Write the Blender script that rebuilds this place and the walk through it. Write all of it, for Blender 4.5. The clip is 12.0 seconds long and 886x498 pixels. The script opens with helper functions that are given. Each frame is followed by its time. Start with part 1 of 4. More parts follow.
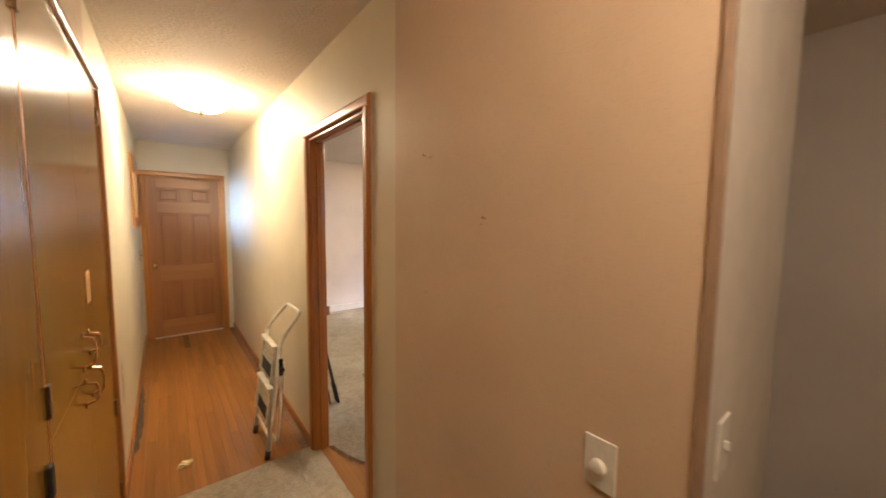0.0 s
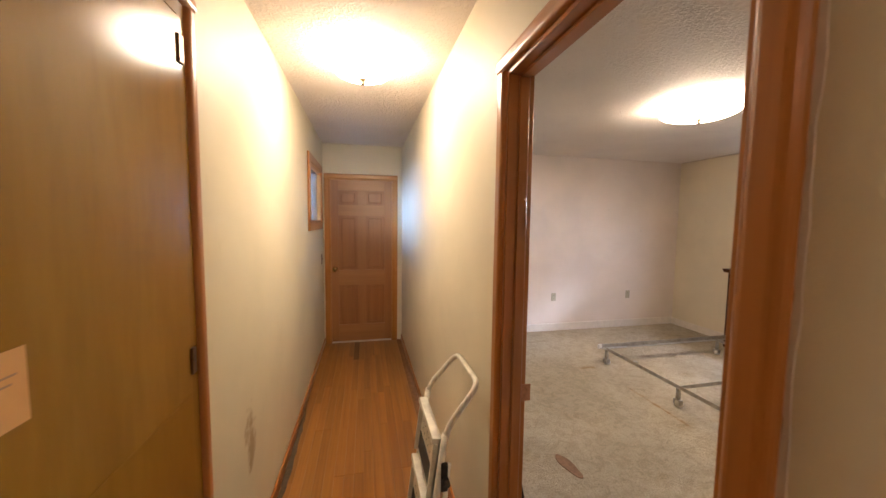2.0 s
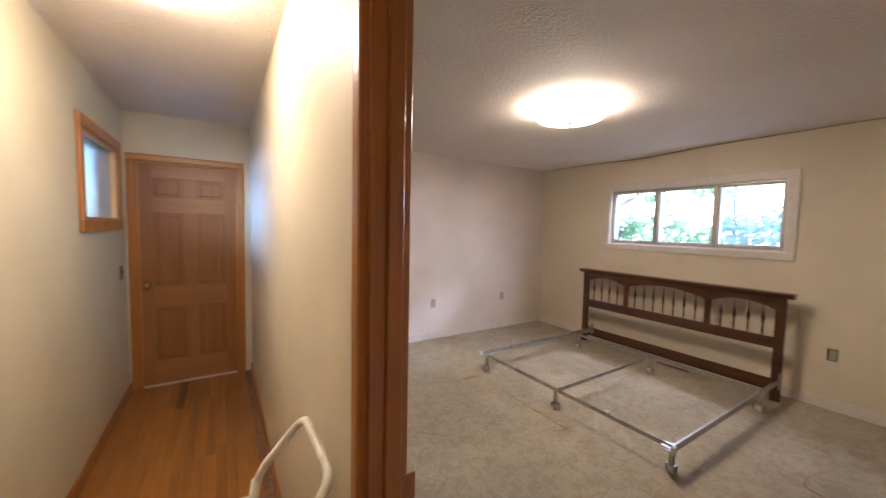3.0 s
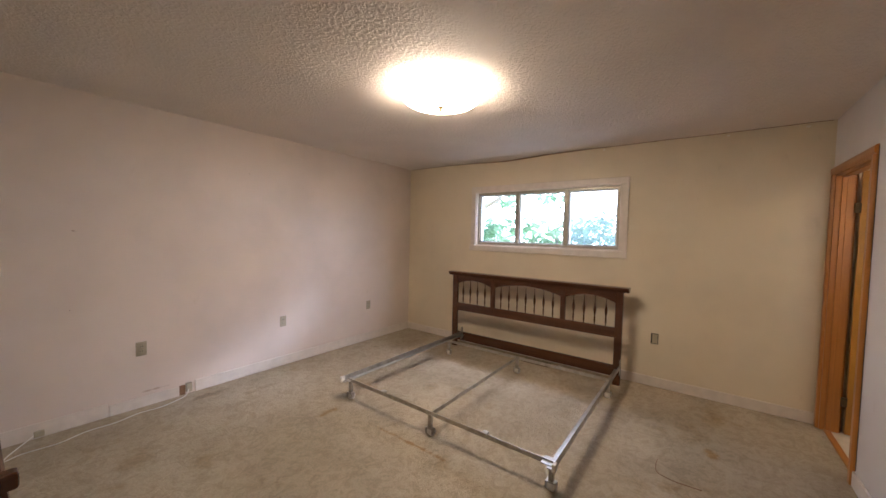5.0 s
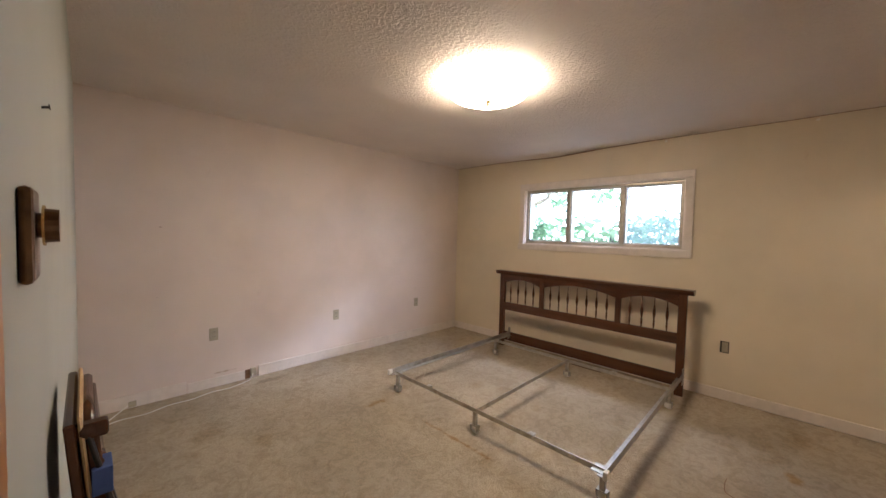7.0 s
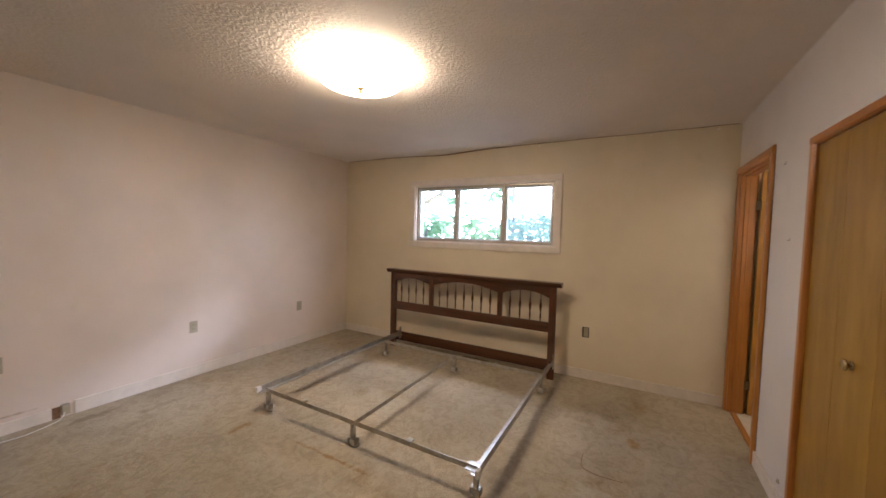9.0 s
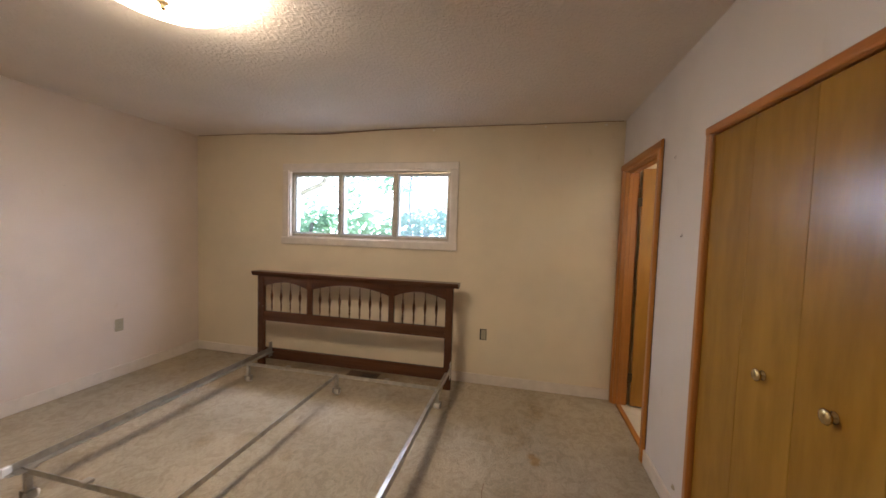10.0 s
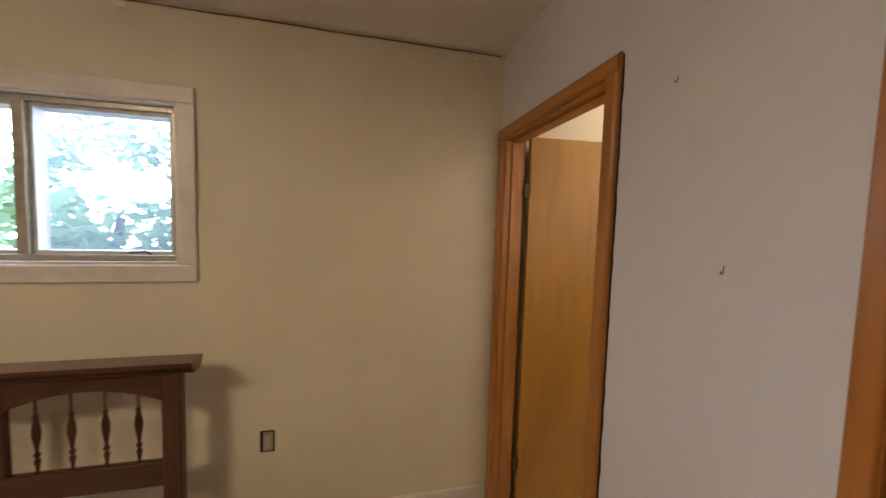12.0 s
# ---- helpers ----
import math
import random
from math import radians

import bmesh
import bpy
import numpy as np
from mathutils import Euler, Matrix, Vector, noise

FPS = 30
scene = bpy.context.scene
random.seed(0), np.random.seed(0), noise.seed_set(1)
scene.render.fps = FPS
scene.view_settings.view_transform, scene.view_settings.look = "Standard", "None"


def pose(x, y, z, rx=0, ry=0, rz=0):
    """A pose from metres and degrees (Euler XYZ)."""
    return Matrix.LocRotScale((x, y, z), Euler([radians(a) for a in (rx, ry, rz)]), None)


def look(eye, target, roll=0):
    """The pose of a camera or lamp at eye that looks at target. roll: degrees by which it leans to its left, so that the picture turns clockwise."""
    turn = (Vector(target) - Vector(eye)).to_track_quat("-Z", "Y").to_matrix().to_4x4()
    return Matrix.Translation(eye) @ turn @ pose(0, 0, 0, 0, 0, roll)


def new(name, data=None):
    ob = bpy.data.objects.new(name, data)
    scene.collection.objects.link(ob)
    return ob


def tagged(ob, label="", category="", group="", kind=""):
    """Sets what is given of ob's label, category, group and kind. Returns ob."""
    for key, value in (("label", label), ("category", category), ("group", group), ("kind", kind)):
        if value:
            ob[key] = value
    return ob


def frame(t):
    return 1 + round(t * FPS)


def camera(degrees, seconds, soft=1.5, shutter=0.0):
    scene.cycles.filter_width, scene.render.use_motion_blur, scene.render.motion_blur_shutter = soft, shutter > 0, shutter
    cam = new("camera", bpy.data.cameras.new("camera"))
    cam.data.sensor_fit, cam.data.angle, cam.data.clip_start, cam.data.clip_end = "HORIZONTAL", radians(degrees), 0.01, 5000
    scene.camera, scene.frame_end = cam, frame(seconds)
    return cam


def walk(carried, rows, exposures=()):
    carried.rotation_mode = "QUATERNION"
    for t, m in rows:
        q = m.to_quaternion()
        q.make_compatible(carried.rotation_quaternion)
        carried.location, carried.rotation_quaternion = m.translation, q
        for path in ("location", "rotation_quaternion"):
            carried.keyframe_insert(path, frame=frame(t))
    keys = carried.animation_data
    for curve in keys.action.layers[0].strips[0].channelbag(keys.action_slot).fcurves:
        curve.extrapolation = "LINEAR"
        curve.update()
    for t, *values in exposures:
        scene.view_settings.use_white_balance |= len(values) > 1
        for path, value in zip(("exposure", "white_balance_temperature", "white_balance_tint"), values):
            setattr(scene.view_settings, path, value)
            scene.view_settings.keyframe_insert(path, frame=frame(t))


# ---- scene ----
cam = camera(103.2, 12.0, 1.5, 0.2)
PATH = [
    (0, (0.107, -0.768, 1.527), (1.348, 0.791, 1.362), 0.6),
    (0.5, (0.261, -0.511, 1.523), (1.021, 1.332, 1.357), -0.3),
    (0.75, (0.307, -0.385, 1.524), (0.912, 1.521, 1.36), -0.3),
    (1, (0.345, -0.255, 1.526), (0.745, 1.698, 1.365), -0.2),
    (1.5, (0.354, 0.061, 1.521), (0.734, 2.018, 1.361), 0.6),
    (2, (0.371, 0.362, 1.523), (0.805, 2.308, 1.368), 0.7),
    (2.5, (0.483, 0.617, 1.501), (1.139, 2.502, 1.366), 1.1),
    (3, (0.582, 0.8, 1.498), (1.647, 2.488, 1.377), 1.2),
    (3.5, (0.713, 0.958, 1.482), (2.175, 2.318, 1.376), 1.6),
    (5.5, (0.975, 1.164, 1.467), (2.582, 2.35, 1.381), 1.3),
    (6, (0.979, 1.16, 1.45), (2.482, 2.476, 1.369), 1.2),
    (6.5, (0.964, 1.162, 1.44), (2.376, 2.576, 1.358), 1.4),
    (8.3, (0.972, 1.085, 1.43), (2.578, 2.27, 1.338), 1.6),
    (8.5, (1.011, 1.1, 1.428), (2.659, 2.23, 1.34), 1.6),
    (9, (1.188, 1.092, 1.453), (2.938, 2.056, 1.36), 1.5),
    (9.5, (1.38, 1.125, 1.443), (3.258, 1.805, 1.337), 1.5),
    (10, (1.696, 1.183, 1.451), (3.644, 1.62, 1.347), 1.8),
    (10.5, (2.055, 1.187, 1.453), (4.032, 1.457, 1.325), 1.6),
    (11, (2.433, 1.18, 1.476), (4.428, 1.269, 1.355), 1.8),
    (11.5, (2.835, 1.169, 1.512), (4.822, 0.98, 1.4), 1.9),
    (12, (3.219, 1.095, 1.541), (5.158, 0.623, 1.41), 1.7),
]
EXPOSURES = [(0, 2.50, 6500, 10), (0.5, 2.36, 6500, 11), (1.5, 2.30, 6350, 12), (2.5, 2.08, 5900, 13), (3.0, 2.0, 5700, 13), (3.5, 1.91, 5700, 13), (5.5, 1.85, 6050, 14), (8.5, 1.83, 6150, 13), (10.5, 1.86, 6250, 11), (11.3, 1.84, 6350, 10), (12, 1.72, 6350, 10)]
walk(cam, [(t, look(eye, target, roll)) for t, eye, target, roll in PATH], EXPOSURES)

# ---- light ----
LAMP_BED, LAMP_HALL, LAMP_SIDE, LAMP_BATH = 13.2, 17.0, 8.6, 10.5
LAMP_COLOUR = (1.0, 0.82, 0.59)
world = bpy.data.worlds.new("sky")
scene.world = world
world.use_nodes = True
sky = world.node_tree.nodes.new("ShaderNodeTexSky")
sky.sky_type, sky.sun_disc = "NISHITA", False
sky.sun_elevation, sky.sun_rotation = radians(25.2), radians(124)
back = world.node_tree.nodes["Background"]
back.inputs["Strength"].default_value = 0.15
world.node_tree.links.new(sky.outputs[0], back.inputs["Color"])
sun = new("sun", bpy.data.lights.new("sun", "SUN"))
sun.data.energy, sun.data.angle, sun.data.color = 1.4, radians(10), (0.66, 0.76, 1.0)
sun.matrix_world = look((5 + 17.5, 3 - 12, 1.7 + 21.2 * 0.47), (5, 3, 1.7))

# unseen lamp added as daylight: under the eave, head of the bedroom window's opening
daylight = new("daylight", bpy.data.lights.new("daylight", "AREA"))
daylight.data.shape, daylight.data.size, daylight.data.size_y = "RECTANGLE", 1.66, 0.26
daylight.data.energy, daylight.data.color = 12.0, (0.72, 0.80, 1.0)
daylight.matrix_world = look((5.31, 2.74, 2.15), (4.31, 2.74, 1.25))

# ---- materials ----
def nodes_of(name):
    m = bpy.data.materials.new(name)
    m.use_nodes = True
    return m, m.node_tree.nodes, m.node_tree.links, m.node_tree.nodes["Principled BSDF"]


def ramp(n, lo, hi, a=0.35, b=0.65):
    r = n.new("ShaderNodeValToRGB")
    r.color_ramp.elements[0].position, r.color_ramp.elements[1].position = a, b
    r.color_ramp.elements[0].color, r.color_ramp.elements[1].color = (*lo, 1), (*hi, 1)
    return r


def coords(n, l, scale):
    c, m = n.new("ShaderNodeTexCoord"), n.new("ShaderNodeMapping")
    m.inputs["Scale"].default_value = scale
    l.new(c.outputs["Object"], m.inputs["Vector"])
    return m.outputs["Vector"]


def noise_of(n, l, vec, scale, detail=4, rough=0.55):
    t = n.new("ShaderNodeTexNoise")
    t.inputs["Scale"].default_value, t.inputs["Detail"].default_value = scale, detail
    t.inputs["Roughness"].default_value = rough
    l.new(vec, t.inputs["Vector"])
    return t.outputs["Fac"]


def mixed(n, l, fac, a, b, kind="MIX"):
    m = n.new("ShaderNodeMix")
    m.data_type, m.blend_type = "RGBA", kind
    for socket, value in ((m.inputs[0], fac), (m.inputs[6], a), (m.inputs[7], b)):
        if isinstance(value, (int, float)):
            socket.default_value = value
        elif isinstance(value, tuple):
            socket.default_value = (*value, 1)
        else:
            l.new(value, socket)
    return m.outputs[2]


def bumped(n, l, p, height, strength, distance):
    b = n.new("ShaderNodeBump")
    b.inputs["Strength"].default_value, b.inputs["Distance"].default_value = strength, distance
    l.new(height, b.inputs["Height"])
    l.new(b.outputs[0], p.inputs["Normal"])


def plaster(name, colour, stain=0.9, grain=0.10, rough=0.55):
    """Painted wall: roller grain, broad uneven soiling, small scuffs."""
    m, n, l, p = nodes_of(name)
    v = coords(n, l, (1, 1, 1))
    big = noise_of(n, l, v, 1.3, 3)
    dark = tuple(c * stain for c in colour)
    base = ramp(n, dark, colour, 0.35, 0.6)
    l.new(big, base.inputs[0])
    scuff = ramp(n, (0.86, 0.84, 0.80), (1, 1, 1), 0.24, 0.34)
    l.new(noise_of(n, l, coords(n, l, (5, 5, 2)), 2.0, 6), scuff.inputs[0])
    l.new(mixed(n, l, 0.5, base.outputs[0], scuff.outputs[0], "MULTIPLY"), p.inputs["Base Color"])
    p.inputs["Roughness"].default_value = rough
    bumped(n, l, p, noise_of(n, l, v, 220, 3), grain, 0.004)
    return m


def timber(name, light, dark, axis="z", rough=0.3, fine=1.0, coat=0.0, vary=0.0, streak=0.55):
    """Wood with long grain along an axis, streaks at two scales, and a varnish."""
    m, n, l, p = nodes_of(name)
    k = {"x": (0.5, 14, 14), "y": (14, 0.5, 14), "z": (14, 14, 0.5), "figure": (7, 7, 1.25)}[axis]
    v = coords(n, l, tuple(c * fine for c in k))
    if vary:
        info, add = n.new("ShaderNodeObjectInfo"), n.new("ShaderNodeVectorMath")
        scaled = n.new("ShaderNodeVectorMath")
        scaled.operation = "SCALE"
        scaled.inputs[0].default_value = (37, 53, 11)
        l.new(info.outputs["Random"], scaled.inputs["Scale"])
        l.new(v, add.inputs[0])
        l.new(scaled.outputs[0], add.inputs[1])
        v = add.outputs[0]
    g = noise_of(n, l, v, 1.0, 6, 0.62)
    r = ramp(n, dark, light, 0.32, 0.66)
    l.new(g, r.inputs[0])
    fine_g = ramp(n, (0.72, 0.68, 0.62), (1, 1, 1), 0.36, 0.52)
    l.new(noise_of(n, l, v, 5.0, 3), fine_g.inputs[0])
    c = mixed(n, l, streak, r.outputs[0], fine_g.outputs[0], "MULTIPLY")
    if vary:
        tone = ramp(n, (1 - vary,) * 3, (1 + vary * 0.3,) * 3, 0, 1)
        l.new(info.outputs["Random"], tone.inputs[0])
        c = mixed(n, l, 1.0, c, tone.outputs[0], "MULTIPLY")
    l.new(c, p.inputs["Base Color"])
    rr = n.new("ShaderNodeMapRange")
    rr.inputs[3].default_value, rr.inputs[4].default_value = rough * 0.92, rough * 1.12
    l.new(noise_of(n, l, coords(n, l, (3, 3, 3)), 1.5, 4), rr.inputs[0])
    l.new(rr.outputs[0], p.inputs["Roughness"])
    p.inputs["Coat Weight"].default_value = coat
    p.inputs["Coat Roughness"].default_value = 0.22
    bumped(n, l, p, g, 0.03, 0.002)
    return m


def plain(name, colour, rough=0.5, metal=0.0, wear=0.75, scale=30):
    m, n, l, p = nodes_of(name)
    r = ramp(n, tuple(c * wear for c in colour), colour, 0.3, 0.6)
    f = noise_of(n, l, coords(n, l, (1, 1, 1)), scale, 5)
    l.new(f, r.inputs[0])
    l.new(r.outputs[0], p.inputs["Base Color"])
    p.inputs["Roughness"].default_value, p.inputs["Metallic"].default_value = rough, metal
    bumped(n, l, p, f, 0.06, 0.002)
    return m


def pile(name, light, dark, stain):
    """Worn cut-pile carpet: tufts, trampled swirls, broad stains."""
    m, n, l, p = nodes_of(name)
    v = coords(n, l, (1, 1, 1))
    big = ramp(n, dark, light, 0.36, 0.62)
    l.new(noise_of(n, l, v, 1.1, 5, 0.6), big.inputs[0])
    spot = ramp(n, stain, (1, 1, 1), 0.30, 0.42)
    l.new(noise_of(n, l, v, 2.3, 6, 0.65), spot.inputs[0])
    c = mixed(n, l, 0.6, big.outputs[0], spot.outputs[0], "MULTIPLY")
    tuft = ramp(n, (0.50, 0.48, 0.45), (1.0, 1.0, 1.0), 0.34, 0.58)
    t = noise_of(n, l, v, 75, 6, 0.75)
    l.new(t, tuft.inputs[0])
    l.new(mixed(n, l, 0.38, c, tuft.outputs[0], "MULTIPLY"), p.inputs["Base Color"])
    p.inputs["Roughness"].default_value = 0.95
    p.inputs["Specular IOR Level"].default_value = 0.1
    matted = ramp(n, (0.64, 0.62, 0.59), (1, 1, 1), 0.38, 0.56)
    w = n.new("ShaderNodeTexNoise")
    w.inputs["Scale"].default_value, w.inputs["Detail"].default_value, w.inputs["Distortion"].default_value = 12, 8, 1.6
    l.new(v, w.inputs["Vector"])
    l.new(w.outputs["Fac"], matted.inputs[0])
    old = p.inputs["Base Color"].links[0].from_socket
    l.new(mixed(n, l, 0.42, old, matted.outputs[0], "MULTIPLY"), p.inputs["Base Color"])
    h = n.new("ShaderNodeMath")
    h.operation = "ADD"
    l.new(t, h.inputs[0])
    l.new(w.outputs["Fac"], h.inputs[1])
    bumped(n, l, p, h.outputs[0], 0.75, 0.02)
    return m


def stomped(name, colour):
    """Textured ceiling: trowelled ridges and soft lumps."""
    m, n, l, p = nodes_of(name)
    v = coords(n, l, (1, 1, 1))
    base = ramp(n, tuple(c * 0.93 for c in colour), colour, 0.35, 0.6)
    l.new(noise_of(n, l, v, 1.4, 4), base.inputs[0])
    l.new(base.outputs[0], p.inputs["Base Color"])
    p.inputs["Roughness"].default_value = 0.75
    ridge = ramp(n, (0, 0, 0), (1, 1, 1), 0.44, 0.60)
    t = n.new("ShaderNodeTexNoise")
    t.inputs["Scale"].default_value, t.inputs["Detail"].default_value = 48, 3
    t.inputs["Distortion"].default_value = 0.7
    l.new(v, t.inputs["Vector"])
    l.new(t.outputs["Fac"], ridge.inputs[0])
    bumped(n, l, p, ridge.outputs[0], 0.48, 0.007)
    return m


def glowing(name, colour, strength):
    m, n, l, p = nodes_of(name)
    p.inputs["Base Color"].default_value = (0.9, 0.88, 0.84, 1)
    p.inputs["Roughness"].default_value = 0.3
    p.inputs["Emission Color"].default_value = (*colour, 1)
    p.inputs["Emission Strength"].default_value = strength
    return m


def glass(name, rough=0.0, tint=(1, 1, 1)):
    m, n, l, p = nodes_of(name)
    p.inputs["Base Color"].default_value = (*tint, 1)
    p.inputs["Roughness"].default_value = rough
    p.inputs["Transmission Weight"].default_value = 1.0
    p.inputs["IOR"].default_value = 1.1
    return m


def linen(name, colour):
    """Wallpaper with a woven thread relief."""
    m, n, l, p = nodes_of(name)
    a = noise_of(n, l, coords(n, l, (1, 260, 40)), 1.0, 2)
    b = noise_of(n, l, coords(n, l, (1, 40, 260)), 1.0, 2)
    s = n.new("ShaderNodeMath")
    s.operation = "ADD"
    l.new(a, s.inputs[0])
    l.new(b, s.inputs[1])
    r = ramp(n, tuple(c * 0.95 for c in colour), colour, 0.75, 1.25)
    l.new(s.outputs[0], r.inputs[0])
    soil = ramp(n, (0.88, 0.86, 0.84), (1, 1, 1), 0.3, 0.6)
    l.new(noise_of(n, l, coords(n, l, (1, 1, 1)), 2.0, 5), soil.inputs[0])
    l.new(mixed(n, l, 0.8, r.outputs[0], soil.outputs[0], "MULTIPLY"), p.inputs["Base Color"])
    p.inputs["Roughness"].default_value = 0.6
    bumped(n, l, p, s.outputs[0], 0.12, 0.002)
    return m


def leafy(name, light, dark):
    m, n, l, p = nodes_of(name)
    g = n.new("ShaderNodeNewGeometry")
    r = ramp(n, dark, light, 0, 1)
    l.new(g.outputs["Random Per Island"], r.inputs[0])
    l.new(r.outputs[0], p.inputs["Base Color"])
    p.inputs["Roughness"].default_value = 0.45
    p.inputs["Transmission Weight"].default_value = 0.0
    t = n.new("ShaderNodeBsdfTranslucent")
    l.new(r.outputs[0], t.inputs["Color"])
    mx = n.new("ShaderNodeMixShader")
    mx.inputs[0].default_value = 0.7
    l.new(p.outputs[0], mx.inputs[1])
    l.new(t.outputs[0], mx.inputs[2])
    l.new(mx.outputs[0], n["Material Output"].inputs["Surface"])
    return m


HALL_PAINT = plaster("hall_paint", (0.67, 0.60, 0.46))
CREAM_PAINT = plaster("cream_paint", (0.67, 0.575, 0.425))
PINK_PAINT = plaster("pink_paint", (0.66, 0.558, 0.488))
LILAC_PAINT = plaster("lilac_paint", (0.62, 0.575, 0.56))
HALL_WEST_PAINT = plaster("hall_west_paint", (0.65, 0.585, 0.44))
WHITE_PAINT = plain("white_paint", (0.66, 0.585, 0.515), 0.4, 0, 0.9, 12)
WALLPAPER = linen("wallpaper", (0.635, 0.49, 0.355))
CEILING = stomped("ceiling_texture", (0.74, 0.66, 0.60))
CARPET = pile("carpet", (0.495, 0.415, 0.305), (0.39, 0.325, 0.235), (0.70, 0.62, 0.48))
FRAME_WOOD = timber("frame_wood", (0.42, 0.158, 0.033), (0.335, 0.118, 0.023), "z", 0.29, 1, 0.15, 0, 0.3)
FRAME_WOOD_Y = timber("frame_wood_y", (0.42, 0.158, 0.033), (0.335, 0.118, 0.023), "y", 0.29, 1, 0.15, 0, 0.3)
FRAME_WOOD_X = timber("frame_wood_x", (0.42, 0.158, 0.033), (0.335, 0.118, 0.023), "x", 0.29, 1, 0.15, 0, 0.3)
OAK_TRIM = timber("oak_trim", (0.44, 0.182, 0.037), (0.35, 0.132, 0.024), "z", 0.32, 1, 0.1, 0, 0.35)
OAK_TRIM_X = timber("oak_trim_x", (0.44, 0.182, 0.037), (0.35, 0.132, 0.024), "x", 0.32, 1, 0.1, 0, 0.35)
DOOR_RAIL = timber("door_rail", (0.37, 0.165, 0.058), (0.31, 0.13, 0.044), "x", 0.38, 1, 0, 0, 0.25)
DOOR_PANEL = timber("door_panel", (0.30, 0.125, 0.042), (0.245, 0.096, 0.030), "z", 0.38, 1, 0, 0, 0.25)
DOOR_WOOD = timber("door_wood", (0.34, 0.148, 0.051), (0.28, 0.114, 0.038), "z", 0.38, 1, 0, 0, 0.25)
CABINET_WOOD = timber("cabinet_wood", (0.30, 0.152, 0.020), (0.235, 0.110, 0.0135), "figure", 0.16, 0.55, 0.0, 0.1, 0.25)
CABINET_WOOD.node_tree.nodes["Principled BSDF"].inputs["Specular IOR Level"].default_value = 0.24
CLOSET_WOOD = timber("closet_wood", (0.31, 0.162, 0.022), (0.215, 0.103, 0.013), "figure", 0.24, 0.55, 0.0, 0.12, 0.3)
BATH_DOOR_WOOD = timber("bath_door_wood", (0.43, 0.22, 0.036), (0.335, 0.155, 0.023), "figure", 0.3, 0.55, 0.0, 0.0, 0.3)
FLOOR_WOOD = timber("floor_wood", (0.38, 0.160, 0.030), (0.25, 0.094, 0.018), "y", 0.30, 1, 0.1, 0.25, 0.5)
DARK_WOOD = timber("dark_wood", (0.095, 0.034, 0.0145), (0.052, 0.018, 0.008), "z", 0.26, 1, 0.0)
DARK_WOOD_Y = timber("dark_wood_y", (0.095, 0.034, 0.0145), (0.052, 0.018, 0.008), "y", 0.22, 1, 0.0)
PALE_WOOD = timber("pale_wood", (0.55, 0.36, 0.16), (0.42, 0.25, 0.10), "y", 0.5, 1)
STEEL = plain("bed_steel", (0.47, 0.435, 0.38), 0.30, 0.9, 0.7, 18)
BRONZE = plain("bronze", (0.16, 0.09, 0.045), 0.35, 0.9, 0.6, 40)
COPPER = plain("copper_pull", (0.42, 0.20, 0.10), 0.28, 1.0, 0.7, 60)
BRASS = plain("brass", (0.62, 0.46, 0.22), 0.25, 1.0, 0.7, 60)
TRIM_BROWN = plain("trim_brown", (0.34, 0.23, 0.16), 0.5, 0, 0.85, 20)
DARKENED_BRASS = plain("darkened_brass", (0.10, 0.065, 0.025), 0.5, 0.4, 0.6, 60)
ALU = plain("window_metal", (0.42, 0.37, 0.29), 0.4, 0.7, 0.8, 30)
SASH = plain("sash_metal", (0.52, 0.52, 0.50), 0.5, 0.2, 0.85, 30)
BEIGE_PLASTIC = plain("beige_plastic", (0.38, 0.33, 0.235), 0.4, 0, 0.9, 40)
WHITE_PLASTIC = plain("white_plastic", (0.75, 0.72, 0.66), 0.4, 0, 0.88, 40)
CREAM_ENAMEL = plain("cream_enamel", (0.72, 0.68, 0.58), 0.32, 0, 0.75, 22)
BLACK_RUBBER = plain("black_rubber", (0.03, 0.028, 0.026), 0.7, 0, 0.6, 60)
DARK_METAL = plain("dark_metal", (0.05, 0.045, 0.04), 0.5, 0.6, 0.6, 40)
PAPER = plain("paper", (0.66, 0.35, 0.11), 0.8, 0, 0.93, 15)
SCRAP = plain("scrap_paper", (0.74, 0.64, 0.36), 0.8, 0, 0.7, 60)
BLUE_TAPE = plain("blue_tape", (0.06, 0.12, 0.36), 0.6, 0, 0.8, 40)
BROWN_PAD = plain("brown_pad", (0.24, 0.13, 0.07), 0.9, 0, 0.6, 40)
VINYL = plain("bath_vinyl", (0.70, 0.66, 0.58), 0.35, 0, 0.85, 8)
GROUND = plain("dry_grass", (0.24, 0.24, 0.13), 0.9, 0, 0.5, 3)
BARK = plain("bark", (0.26, 0.23, 0.20), 0.9, 0, 0.5, 14)
# sunlit and shaded leaf copies: the light and shade sit in the colours
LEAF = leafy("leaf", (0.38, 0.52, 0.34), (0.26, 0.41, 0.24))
LEAF_SHADED = leafy("leaf_shade_tone", (0.28, 0.42, 0.28), (0.17, 0.29, 0.19))
PANE = glass("pane")
FROST = glass("frosted_pane", 0.22, (0.5, 0.62, 0.85))
SHADE_BED = glowing("shade_bed", LAMP_COLOUR, LAMP_BED)
SHADE_HALL = glowing("shade_hall", LAMP_COLOUR, LAMP_HALL)
SHADE_SIDE = glowing("shade_side", (1.0, 0.80, 0.58), LAMP_SIDE)
SHADE_BATH = glowing("shade_bath", LAMP_COLOUR, LAMP_BATH)


